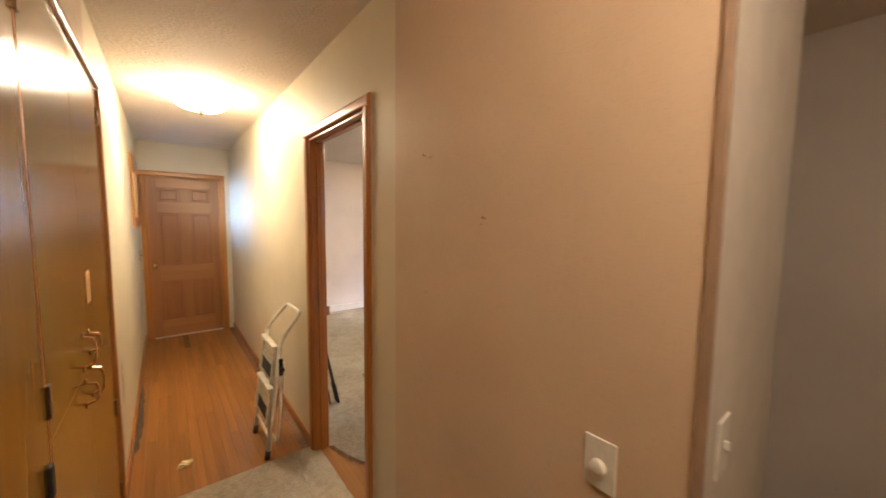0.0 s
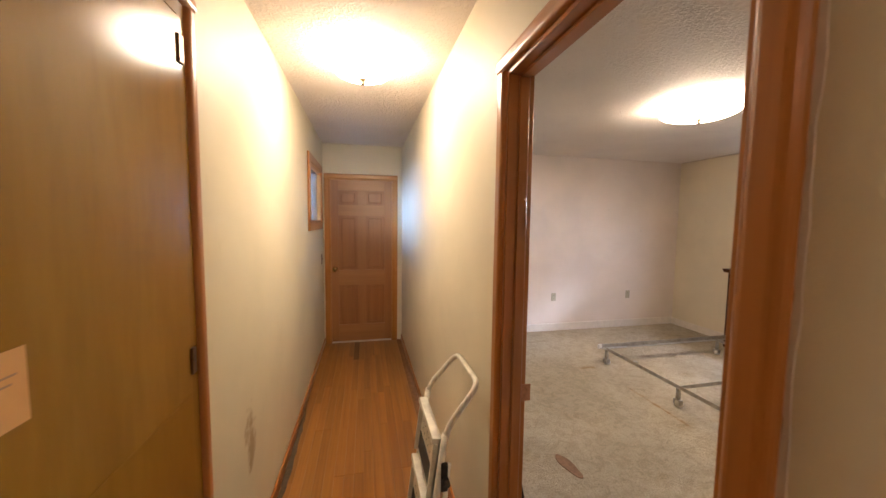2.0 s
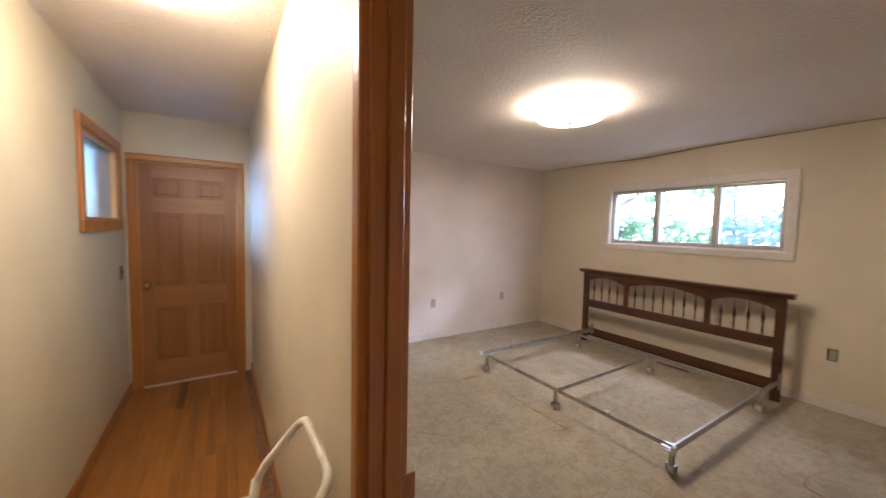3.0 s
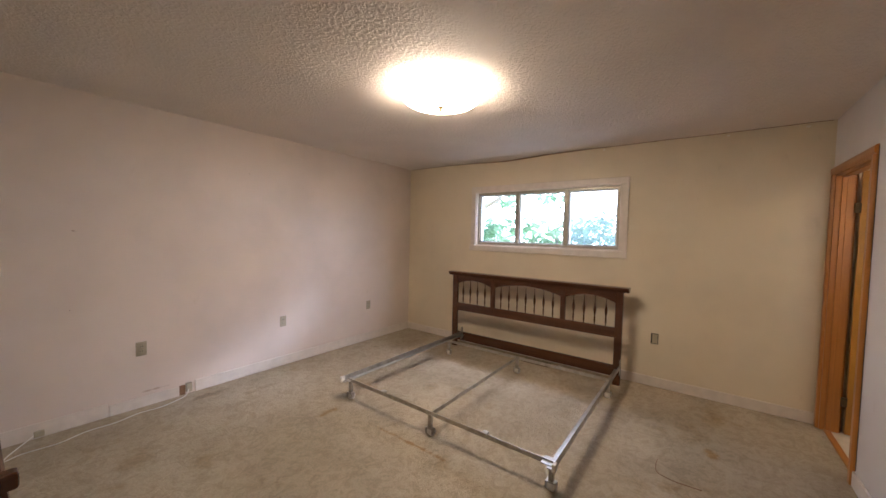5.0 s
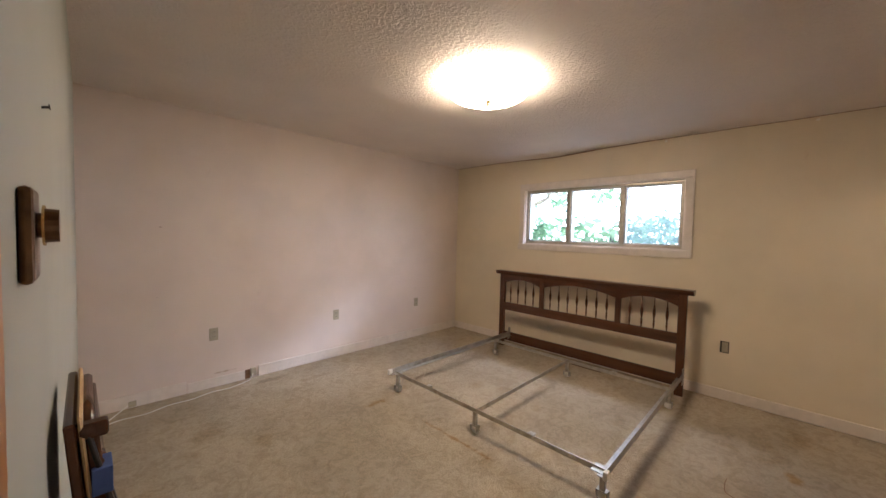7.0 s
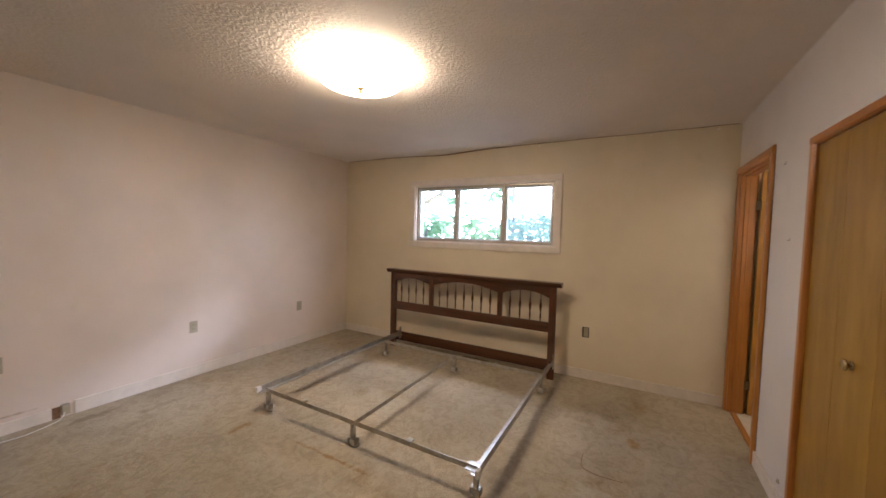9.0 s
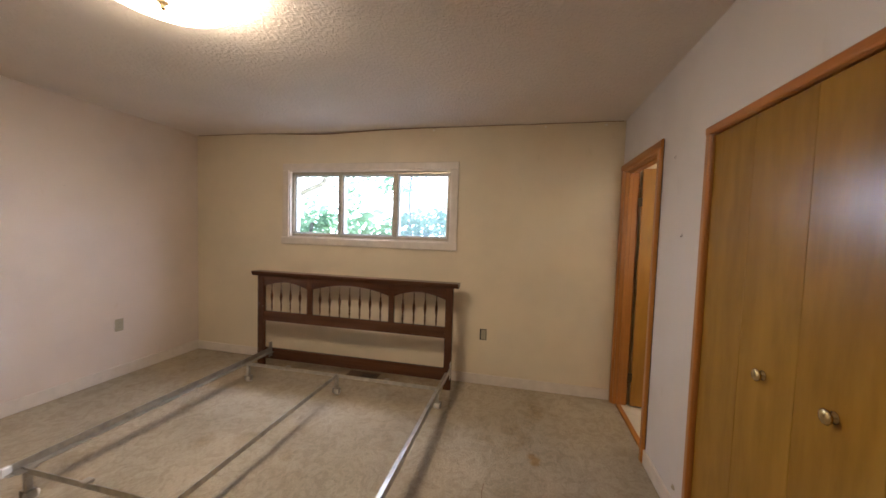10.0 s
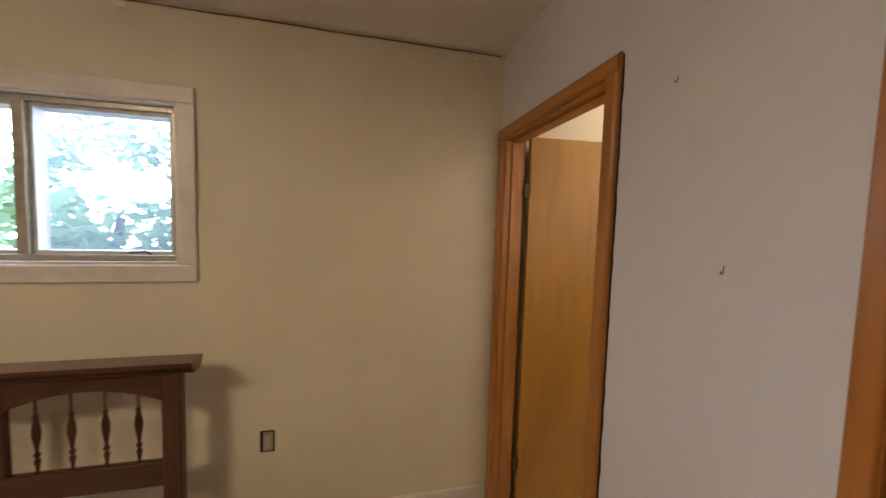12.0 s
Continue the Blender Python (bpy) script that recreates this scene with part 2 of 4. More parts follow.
def stain_or_shadow(material, centre, size, colour, strength, scale=9.0):
    """Adds one soft-edged stain or painted shadow of its own shape to a material."""
    n, l = material.node_tree.nodes, material.node_tree.links
    p = n["Principled BSDF"]
    old = p.inputs["Base Color"].links[0].from_socket
    c, m, g = n.new("ShaderNodeTexCoord"), n.new("ShaderNodeVectorMath"), n.new("ShaderNodeVectorMath")
    m.operation, g.operation = "SUBTRACT", "DIVIDE"
    m.inputs[1].default_value, g.inputs[1].default_value = centre, size
    l.new(c.outputs["Object"], m.inputs[0])
    l.new(m.outputs[0], g.inputs[0])
    d = n.new("ShaderNodeVectorMath")
    d.operation = "LENGTH"
    l.new(g.outputs[0], d.inputs[0])
    a = n.new("ShaderNodeMath")
    a.operation = "MULTIPLY_ADD"
    l.new(noise_of(n, l, c.outputs["Object"], scale, 5, 0.65), a.inputs[0])
    a.inputs[1].default_value = 1.3
    l.new(d.outputs["Value"], a.inputs[2])
    r = ramp(n, (strength,) * 3, (0, 0, 0), 0.75, 1.45)
    l.new(a.outputs[0], r.inputs[0])
    l.new(mixed(n, l, r.outputs[0], old, colour, "MULTIPLY"), p.inputs["Base Color"])


# ---- mesh helpers ----
def mesh_of(name, bm, material, smooth=False):
    me = bpy.data.meshes.new(name)
    bmesh.ops.recalc_face_normals(bm, faces=bm.faces)
    if smooth:
        for f in bm.faces:
            f.smooth = True
    bm.to_mesh(me)
    bm.free()
    me.materials.append(material)
    return me


def part(name, bm, material, parent=None, label="", smooth=False):
    ob = new(name, mesh_of(name, bm, material, smooth))
    if parent is not None:
        ob.parent = parent
    if label:
        ob["label"] = label
    return ob


def setting(name, bm, material, label, category, smooth=False):
    return tagged(part(name, bm, material, None, "", smooth), label, category, "", "structure")


def thing(name, label, category, m=None, group="", kind=""):
    ob = new(name)
    ob.empty_display_size = 0.1
    ob.matrix_basis = m if m is not None else Matrix.Identity(4)
    return tagged(ob, label, category, group, kind)


def boxes(*spans, bevel=0.0, seg=2):
    """Boxes given as (x0, x1, y0, y1, z0, z1)."""
    bm = bmesh.new()
    for x0, x1, y0, y1, z0, z1 in spans:
        b = bmesh.ops.create_cube(bm, size=1)["verts"]
        bmesh.ops.scale(bm, verts=b, vec=(abs(x1 - x0), abs(y1 - y0), abs(z1 - z0)))
        bmesh.ops.translate(bm, verts=b, vec=((x0 + x1) / 2, (y0 + y1) / 2, (z0 + z1) / 2))
    if bevel:
        bmesh.ops.bevel(bm, geom=list(bm.edges), offset=bevel, segments=seg, affect="EDGES", profile=0.5)
    return bm


def lathe(profile, steps=20):
    """A turned solid round z from (radius, z) pairs."""
    bm = bmesh.new()
    rings = []
    for r, z in profile:
        rings.append([bm.verts.new((r * math.cos(a), r * math.sin(a), z)) for a in (math.tau * i / steps for i in range(steps))])
    for a, b in zip(rings, rings[1:]):
        for i in range(steps):
            bm.faces.new((a[i], a[(i + 1) % steps], b[(i + 1) % steps], b[i]))
    bm.faces.new(rings[0][::-1])
    bm.faces.new(rings[-1])
    return bm


def tube(points, radius, steps=8, closed=False):
    """A round tube along a line of points."""
    pts = [Vector(p) for p in points]
    bm = bmesh.new()
    rings, count = [], len(pts)
    up = Vector((0.31, 0.22, 0.93)).normalized()
    for i, p in enumerate(pts):
        a = pts[(i - 1) % count] if closed or i else p
        b = pts[(i + 1) % count] if closed or i < count - 1 else p
        d = (b - a).normalized()
        s = d.cross(up).normalized()
        u = s.cross(d)
        rings.append([bm.verts.new(p + radius * (math.cos(w) * s + math.sin(w) * u)) for w in (math.tau * k / steps for k in range(steps))])
    pairs = list(zip(rings, rings[1:])) + ([(rings[-1], rings[0])] if closed else [])
    for a, b in pairs:
        for k in range(steps):
            bm.faces.new((a[k], a[(k + 1) % steps], b[(k + 1) % steps], b[k]))
    if not closed:
        bm.faces.new(rings[0][::-1])
        bm.faces.new(rings[-1])
    return bm


def rounded(points, r, steps=5):
    """Rounds the corners of a line of points."""
    pts = [Vector(p) for p in points]
    out = [pts[0]]
    for a, b, c in zip(pts, pts[1:], pts[2:]):
        p, q = b + (a - b).normalized() * r, b + (c - b).normalized() * r
        for i in range(steps + 1):
            t = i / steps
            out.append((1 - t) ** 2 * p + 2 * t * (1 - t) * b + t * t * q)
    return out + [pts[-1]]


def extruded(outline, axis, lo, hi):
    """A flat outline of (u, v) pushed along an axis: u, v are the two other axes in order."""
    bm = bmesh.new()
    order = {"x": lambda w, u, v: (w, u, v), "y": lambda w, u, v: (u, w, v), "z": lambda w, u, v: (u, v, w)}[axis]
    a = [bm.verts.new(order(lo, u, v)) for u, v in outline]
    b = [bm.verts.new(order(hi, u, v)) for u, v in outline]
    bm.faces.new(a[::-1])
    bm.faces.new(b)
    for i in range(len(a)):
        j = (i + 1) % len(a)
        bm.faces.new((a[i], a[j], b[j], b[i]))
    return bm


def bull(w, d, n=5):
    """Section of a rounded casing: width w, depth d."""
    pts = [(0, 0), (w, 0)]
    for i in range(n + 1):
        a = math.pi / 2 * i / n
        pts.append((w - d * 0.8 + d * 0.8 * math.cos(a), d * 0.2 + d * 0.8 * math.sin(a)))
    for i in range(n + 1):
        a = math.pi / 2 * i / n
        pts.append((d * 0.8 - d * 0.8 * math.sin(a), d * 0.2 + d * 0.8 * math.cos(a)))
    return pts


def ragged(outline, step, amount, seed):
    rng = random.Random(seed)
    out = []
    for a, b in zip(outline, outline[1:] + outline[:1]):
        a, b = Vector(a), Vector(b)
        n = max(1, int((b - a).length / step))
        for i in range(n):
            p = a.lerp(b, i / n)
            out.append((p.x + rng.uniform(-amount, amount), p.y + rng.uniform(-amount, amount)))
    return out


def wall_with(axis, p0, p1, u0, u1, holes):
    """One connected wall from floor to ceiling; holes: (u0, u1, z0, z1). axis: the way that the wall runs."""
    us = sorted({u0, u1, *(h[0] for h in holes), *(h[1] for h in holes)})
    zs = sorted({0.0, TOP, *(h[2] for h in holes), *(h[3] for h in holes)})
    cells = []
    for a, b in zip(us, us[1:]):
        for c, d in zip(zs, zs[1:]):
            if not any(h[0] <= a and b <= h[1] and h[2] <= c and d <= h[3] for h in holes):
                cells.append((a, b, p0, p1, c, d) if axis == "x" else (p0, p1, a, b, c, d))
    bm = boxes(*cells)
    bmesh.ops.remove_doubles(bm, verts=bm.verts, dist=1e-5)
    seen = {}
    for f in bm.faces:
        seen.setdefault(tuple(round(x, 4) for x in f.calc_center_median()), []).append(f)
    bmesh.ops.delete(bm, geom=[f for fs in seen.values() if len(fs) > 1 for f in fs], context="FACES_ONLY")
    return bm


# ---- plan ----
HW, HE = -0.12, 0.83        # hall faces, west and east
BW, BE = 0.915, 5.0          # bedroom faces
BS, BN = 0.36, 4.80          # bedroom closet wall and far wall
HN = 4.82                    # hall end wall
TOP = 2.44
D0, D1, DT = 0.70, 1.478, 2.02   # bedroom doorway
RS, RE, SOUTH = -0.60, 2.6, -2.6  # side space by the start

# ---- structure ----
floor_carpet = setting("floor_bedroom", boxes((0.86, BE, BS, BN, -0.10, 0.0), (4.16, 4.94, 0.30, BS, -0.10, 0.0)), CARPET, "worn beige cut-pile bedroom carpet with stains and a painted rail shadow", "carpet")
setting("floor_carpet_hall", boxes((HW - 0.6, 0.86, SOUTH, 1.53, -0.10, 0.004), (0.86, RE, SOUTH, -0.3, -0.10, 0.004)), CARPET, "beige carpet over the front part of the hall floor", "carpet")
setting("floor_base", boxes((HW - 0.1, 0.86, 1.53, HN + 0.1, -0.12, -0.012)), BROWN_PAD, "dark subfloor under the hall boards", "floor")
setting("floor_bath", boxes((3.85, BE, -1.7, 0.30, -0.10, 0.0)), VINYL, "off-white vinyl bathroom floor", "floor")
setting("wall_hall_east", wall_with("y", HE, BW, RS + 0.1, BN, [(D0, D1, 0.0, DT)]), HALL_PAINT, "cream painted hall wall with a doorway to the bedroom", "wall")
setting("wall_return", boxes((HE, 1.42, RS, RS + 0.1, 0, TOP)), WHITE_PAINT, "white painted wall of the side space", "wall")
setting("wall_side_east", boxes((RE, RE + 0.1, SOUTH, -0.35, 0, TOP)), LILAC_PAINT, "dim painted wall of the side space", "wall")
setting("wall_south", boxes((HW - 0.8, RE + 0.1, SOUTH - 0.1, SOUTH, 0, TOP)), HALL_PAINT, "painted wall closing the hall", "wall")
W0, W1, WZ0, WZ1 = 3.735, 4.565, 1.50, 2.055
setting("wall_hall_west", wall_with("y", HW - 0.14, HW, SOUTH, HN + 0.1, [(W0, W1, WZ0, WZ1), (SOUTH, 1.50, 0.0, 2.10)]), HALL_WEST_PAINT, "cream painted hall wall with scuffs and a small window", "wall")
setting("wall_closet_back", boxes((HW - 0.8, HW - 0.7, SOUTH, 1.6, 0, TOP), (HW - 0.7, HW - 0.14, 1.5, 1.6, 0, TOP)), HALL_PAINT, "wall behind the built-in cabinets", "wall")
setting("wall_hall_north", wall_with("x", HN, HN + 0.1, HW, HE, [(-0.05, 0.717, 0.0, 2.03)]), HALL_PAINT, "cream wall at the hall's end", "wall")
setting("wall_bedroom_north", boxes((HE, BE + 0.15, BN, BN + 0.12, 0, TOP)), PINK_PAINT, "pale pinkish painted bedroom wall with small nail marks", "wall")
G0, G1, GZ0, GZ1 = 1.86, 3.615, 1.335, 2.035
setting("wall_bedroom_east", wall_with("y", BE, BE + 0.15, -1.8, BN, [(G0, G1, GZ0, GZ1), (-1.68, -0.45, 1.80, 2.40)]), CREAM_PAINT, "cream painted bedroom wall with a wide high window", "wall")
C0, C1, CT = 2.38, 3.545, 1.932
B0, B1, BT = 4.165, 4.945, 2.005
setting("wall_bedroom_south", wall_with("x", BS - 0.1, BS, BW, BE, [(C0, C1, 0.0, CT), (B0, B1, 0.0, BT)]), LILAC_PAINT, "pale lilac-white bedroom wall with closet and bathroom openings", "wall")
setting("wall_closet", boxes((BW, 3.85, -0.35, -0.28, 0, TOP), (3.75, 3.85, -1.7, 0.26, 0, TOP), (3.85, BE, -1.8, -1.7, 0, TOP)), CREAM_PAINT, "painted walls of the closet and bathroom", "wall")
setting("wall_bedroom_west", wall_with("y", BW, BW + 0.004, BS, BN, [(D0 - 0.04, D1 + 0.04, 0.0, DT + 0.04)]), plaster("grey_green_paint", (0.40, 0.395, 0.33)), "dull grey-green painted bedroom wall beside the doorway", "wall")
setting("ceiling", boxes((HW - 0.8, BE + 0.15, SOUTH, BN + 0.14, TOP, TOP + 0.1)), CEILING, "off-white ceiling with a stomped plaster texture", "ceiling")
setting("wallpaper_1", boxes((HE - 0.003, HE, RS, 0.44, 0.0, TOP)), WALLPAPER, "pinkish tan woven-look wallpaper on the hall wall", "wallpaper")
setting("wallpaper_2", boxes((HW, HW + 0.003, SOUTH, 1.33, 2.16, TOP)), WALLPAPER, "tan wallpaper above the built-in cabinets", "wallpaper")


def door_frame(name, axis, p0, p1, a0, a1, z1, mats, label, stop=None, w=0.057, d=0.02, sides=(True, True), d_in=None, t=0.019):
    """Jamb lining through the wall from p0 to p1, casings on the faces wanted."""
    ob = thing(name, label, "door frame", kind="structure")

    def b(u0, u1, v0, v1, z0, zz, bev=0.0015):
        return boxes((u0, u1, v0, v1, z0, zz) if axis == "x" else (v0, v1, u0, u1, z0, zz), bevel=bev, seg=1)
    part("jamb", b(a0, a0 + t, p0 - 0.002, p1 + 0.002, 0, z1), mats[0], ob)
    part("jamb", b(a1 - t, a1, p0 - 0.002, p1 + 0.002, 0, z1), mats[0], ob)
    part("head_jamb", b(a0 + t, a1 - t, p0 - 0.002, p1 + 0.002, z1 - t, z1), mats[1], ob)
    if stop:
        s0, s1 = stop
        part("door_stop", b(a0 + t, a0 + t + 0.011, s0, s1, 0, z1 - t, 0.003), mats[0], ob)
        part("door_stop", b(a1 - t - 0.011, a1 - t, s0, s1, 0, z1 - t, 0.003), mats[0], ob)
        part("door_stop", b(a0 + t + 0.011, a1 - t - 0.011, s0, s1, z1 - t - 0.011, z1 - t, 0.003), mats[1], ob)
    for plane, sgn, want in ((p0, -1, sides[0]), (p1, 1, sides[1])):
        if not want:
            continue
        e = 0.006
        deep = d_in if d_in and sgn > 0 else d
        for lo, flip in ((a0 - w + e, False), (a1 - e, True)):
            sec = [(lo + u, plane + sgn * v) for u, v in bull(w, deep)]
            part("casing_upright", extruded(sec if axis == "x" else [(v, u) for u, v in sec], "z", 0, z1 - e), mats[0], ob)
        sec = [(plane + sgn * v, z1 - e + u) for u, v in bull(w, deep)]
        part("casing_head", extruded(sec, axis, a0 - w + e, a1 + w - e), mats[1], ob)
    return ob


bed_frame_door = door_frame("door_frame_bedroom", "y", HE, BW, D0, D1, DT, (FRAME_WOOD, FRAME_WOOD_Y), "reddish brown varnished wooden frame of an open bedroom doorway", (0.862, 0.898), d_in=0.010)
part("strike_plate", boxes((0.898, 0.936, D1 - 0.0215, D1 - 0.0185, 0.90, 0.96), bevel=0.0005, seg=1), COPPER, bed_frame_door, "worn brass strike plate")
door_frame("door_frame_bath", "x", BS - 0.1, BS, B0, B1, BT, (OAK_TRIM, OAK_TRIM_X), "golden brown wooden frame of the bathroom doorway", (BS - 0.06, BS - 0.03))
door_frame("door_frame_closet", "x", BS - 0.1, BS, C0, C1, CT, (FRAME_WOOD, FRAME_WOOD_X), "brown wooden frame of the bedroom closet", None, 0.040, 0.012, (False, True), None, 0.008)
door_frame("door_frame_hall_end", "x", HN, HN + 0.1, -0.05, 0.717, 2.03, (OAK_TRIM, OAK_TRIM_X), "golden wooden frame of the door at the hall's end", None, 0.062, 0.018, (True, False))

# ---- baseboards ----
def baseboard(x0, x1, y0, y1, h, material, label):
    setting("baseboard", boxes((x0, x1, y0, y1, 0, h), bevel=0.004), material, label, "baseboard")


baseboard(2.14, BE, BN - 0.014, BN, 0.105, WHITE_PAINT, "white painted baseboard with worn edges")
baseboard(BW, 1.56, BN - 0.014, BN, 0.105, WHITE_PAINT, "white painted baseboard with worn edges")
baseboard(1.57, 2.02, BN - 0.016, BN, 0.085, WHITE_PAINT, "chipped white baseboard piece, lower than its neighbours")
baseboard(BE - 0.014, BE, BS + 0.02, BN - 0.014, 0.095, WHITE_PAINT, "white painted baseboard under the window wall")
baseboard(C1 + 0.036, B0 - 0.052, BS, BS + 0.014, 0.095, WHITE_PAINT, "short white baseboard between closet and bathroom door")
baseboard(BW, C0 - 0.045, BS, BS + 0.014, 0.095, WHITE_PAINT, "white painted baseboard beside the closet")
baseboard(BW + 0.004, BW + 0.018, 1.54, BN - 0.016, 0.095, WHITE_PAINT, "white painted baseboard on the doorway wall")
baseboard(HW, HW + 0.013, 1.56, HN, 0.07, FRAME_WOOD_Y, "low brown wooden baseboard along the hall")
baseboard(HE - 0.013, HE, 1.54, HN, 0.07, FRAME_WOOD_Y, "low brown wooden baseboard along the hall")


# ---- bedroom window ----
def bedroom_window():
    ob = thing("window_1", "wide three-pane bedroom window with metal frame and white trim", "window", kind="structure")
    x = BE
    for y0, y1, z0, z1 in ((G0 - 0.07, G1 + 0.07, GZ1, GZ1 + 0.07), (G0 - 0.07, G0, GZ0, GZ1), (G1, G1 + 0.07, GZ0, GZ1)):
        part("window_trim", boxes((x - 0.018, x, y0, y1, z0, z1), bevel=0.005), WHITE_PAINT, ob, "white painted window trim")
    part("window_sill", boxes((x - 0.020, x, G0 - 0.072, G1 + 0.085, GZ0 - 0.075, GZ0), bevel=0.006), WHITE_PAINT, ob, "white painted sill board")
    for y0, y1, z0, z1 in ((G0, G1, GZ1 - 0.012, GZ1), (G0, G1, GZ0, GZ0 + 0.012), (G0, G0 + 0.012, GZ0 + 0.012, GZ1 - 0.012), (G1 - 0.012, G1, GZ0 + 0.012, GZ1 - 0.012)):
        part("reveal", boxes((x - 0.004, x + 0.15, y0, y1, z0, z1)), WHITE_PAINT, ob)
    m0, m1, a, b = 2.436, 3.038, G0 + 0.012, G1 - 0.012
    zz0, zz1 = GZ0 + 0.012, GZ1 - 0.012
    f = 0.026
    for y0, y1, z0, z1, x0 in ((a, b, zz1 - f, zz1, 0.03), (a, b, zz0, zz0 + f, 0.03), (a, a + f, zz0 + f, zz1 - f, 0.03), (b - f, b, zz0 + f, zz1 - f, 0.03), (m0 - 0.02, m0 + 0.02, zz0 + f, zz1 - f, 0.028), (m1 - 0.02, m1 + 0.02, zz0 + f, zz1 - f, 0.028)):
        part("window_frame", boxes((x + x0, x + 0.125, y0, y1, z0, z1), bevel=0.003), ALU, ob, "dull bronze metal window frame")
    for y0, y1 in ((a + f, m0 - 0.02), (m0 + 0.02, m1 - 0.02), (m1 + 0.02, b - f)):
        s = 0.016
        u0, u1 = x + 0.05, x + 0.115
        part("sash", boxes((u0, u1, y0, y0 + s, zz0 + f, zz1 - f), (u0, u1, y1 - s, y1, zz0 + f, zz1 - f), (u0, u1, y0 + s, y1 - s, zz0 + f, zz0 + f + s), (u0, u1, y0 + s, y1 - s, zz1 - f - s, zz1 - f)), SASH, ob, "pale grey metal sash")
        p = part("pane", boxes((x + 0.100, x + 0.104, y0 + s, y1 - s, zz0 + f + s, zz1 - f - s)), PANE, ob, "clear glass pane")
        p.visible_shadow = False
    for y in (1.99, 3.5):
        part("crank", tube([(x + 0.04, y, zz0 + f + 0.004), (x + 0.02, y + 0.01, zz0 + f + 0.018), (x + 0.02, y + 0.07, zz0 + f + 0.012)], 0.004, 6), DARK_METAL, ob, "small dark window crank")
    return ob


bedroom_window()


def bath_window():
    ob = thing("window_3", "high narrow bathroom window in a white frame", "window", kind="structure")
    for y0, y1, z0, z1 in ((-1.68, -0.45, 2.35, 2.40), (-1.68, -0.45, 1.80, 1.85), (-1.68, -1.64, 1.85, 2.35), (-0.5, -0.45, 1.85, 2.35)):
        part("window_frame", boxes((BE - 0.01, BE + 0.1, y0, y1, z0, z1), bevel=0.003), WHITE_PAINT, ob)
    p = part("pane", boxes((BE + 0.05, BE + 0.054, -1.64, -0.5, 1.85, 2.35)), PANE, ob, "clear glass pane")
    p.visible_shadow = False


bath_window()


def screen_mat():
    """Fine insect mesh: part open, part pale thread."""
    m, n, l, p = nodes_of("insect_mesh")
    p.inputs["Base Color"].default_value = (0.20, 0.25, 0.31, 1)
    p.inputs["Roughness"].default_value = 0.8
    t, d, mx, my = n.new("ShaderNodeBsdfTransparent"), n.new("ShaderNodeBsdfTranslucent"), n.new("ShaderNodeMixShader"), n.new("ShaderNodeMixShader")
    d.inputs["Color"].default_value = (0.16, 0.22, 0.30, 1)
    mx.inputs[0].default_value, my.inputs[0].default_value = 0.5, 0.30
    l.new(p.outputs[0], mx.inputs[1])
    l.new(d.outputs[0], mx.inputs[2])
    l.new(t.outputs[0], my.inputs[1])
    l.new(mx.outputs[0], my.inputs[2])
    l.new(my.outputs[0], n["Material Output"].inputs["Surface"])
    return m


screen = thing("window_screen", "pale insect screen outside one window pane", "insect screen", pose(BE + 0.133, 0, 0))
part("mesh_panel", boxes((0, 0.001, 1.90, 2.42, 1.375, 1.99)), screen_mat(), screen)
part("screen_frame", boxes((-0.004, 0.005, 1.88, 1.90, 1.36, 2.005), (-0.004, 0.005, 2.42, 2.44, 1.36, 2.005), (-0.004, 0.005, 1.90, 2.42, 1.36, 1.375), (-0.004, 0.005, 1.90, 2.42, 1.99, 2.005)), ALU, screen)


def hall_window():
    ob = thing("window_2", "small hall window with golden wooden frame and frosted pane", "window", kind="structure")
    x, w = HW, 0.075
    for y0, y1, z0, z1 in ((W0 - w, W1 + w, WZ1, WZ1 + w), (W0 - w, W1 + w, WZ0 - w, WZ0), (W0 - w, W0, WZ0, WZ1), (W1, W1 + w, WZ0, WZ1)):
        part("window_frame", boxes((x, x + 0.02, y0, y1, z0, z1), bevel=0.006), OAK_TRIM, ob)
    for y0, y1, z0, z1 in ((W0, W1, WZ1 - 0.02, WZ1), (W0, W1, WZ0, WZ0 + 0.02), (W0, W0 + 0.02, WZ0 + 0.02, WZ1 - 0.02), (W1 - 0.02, W1, WZ0 + 0.02, WZ1 - 0.02)):
        part("window_lining", boxes((x - 0.14, x + 0.004, y0, y1, z0, z1)), OAK_TRIM, ob)
    p = part("pane", boxes((x - 0.035, x - 0.030, W0 + 0.02, W1 - 0.02, WZ0 + 0.02, WZ1 - 0.02)), FROST, ob, "frosted glass pane")
    p.visible_shadow = False


hall_window()


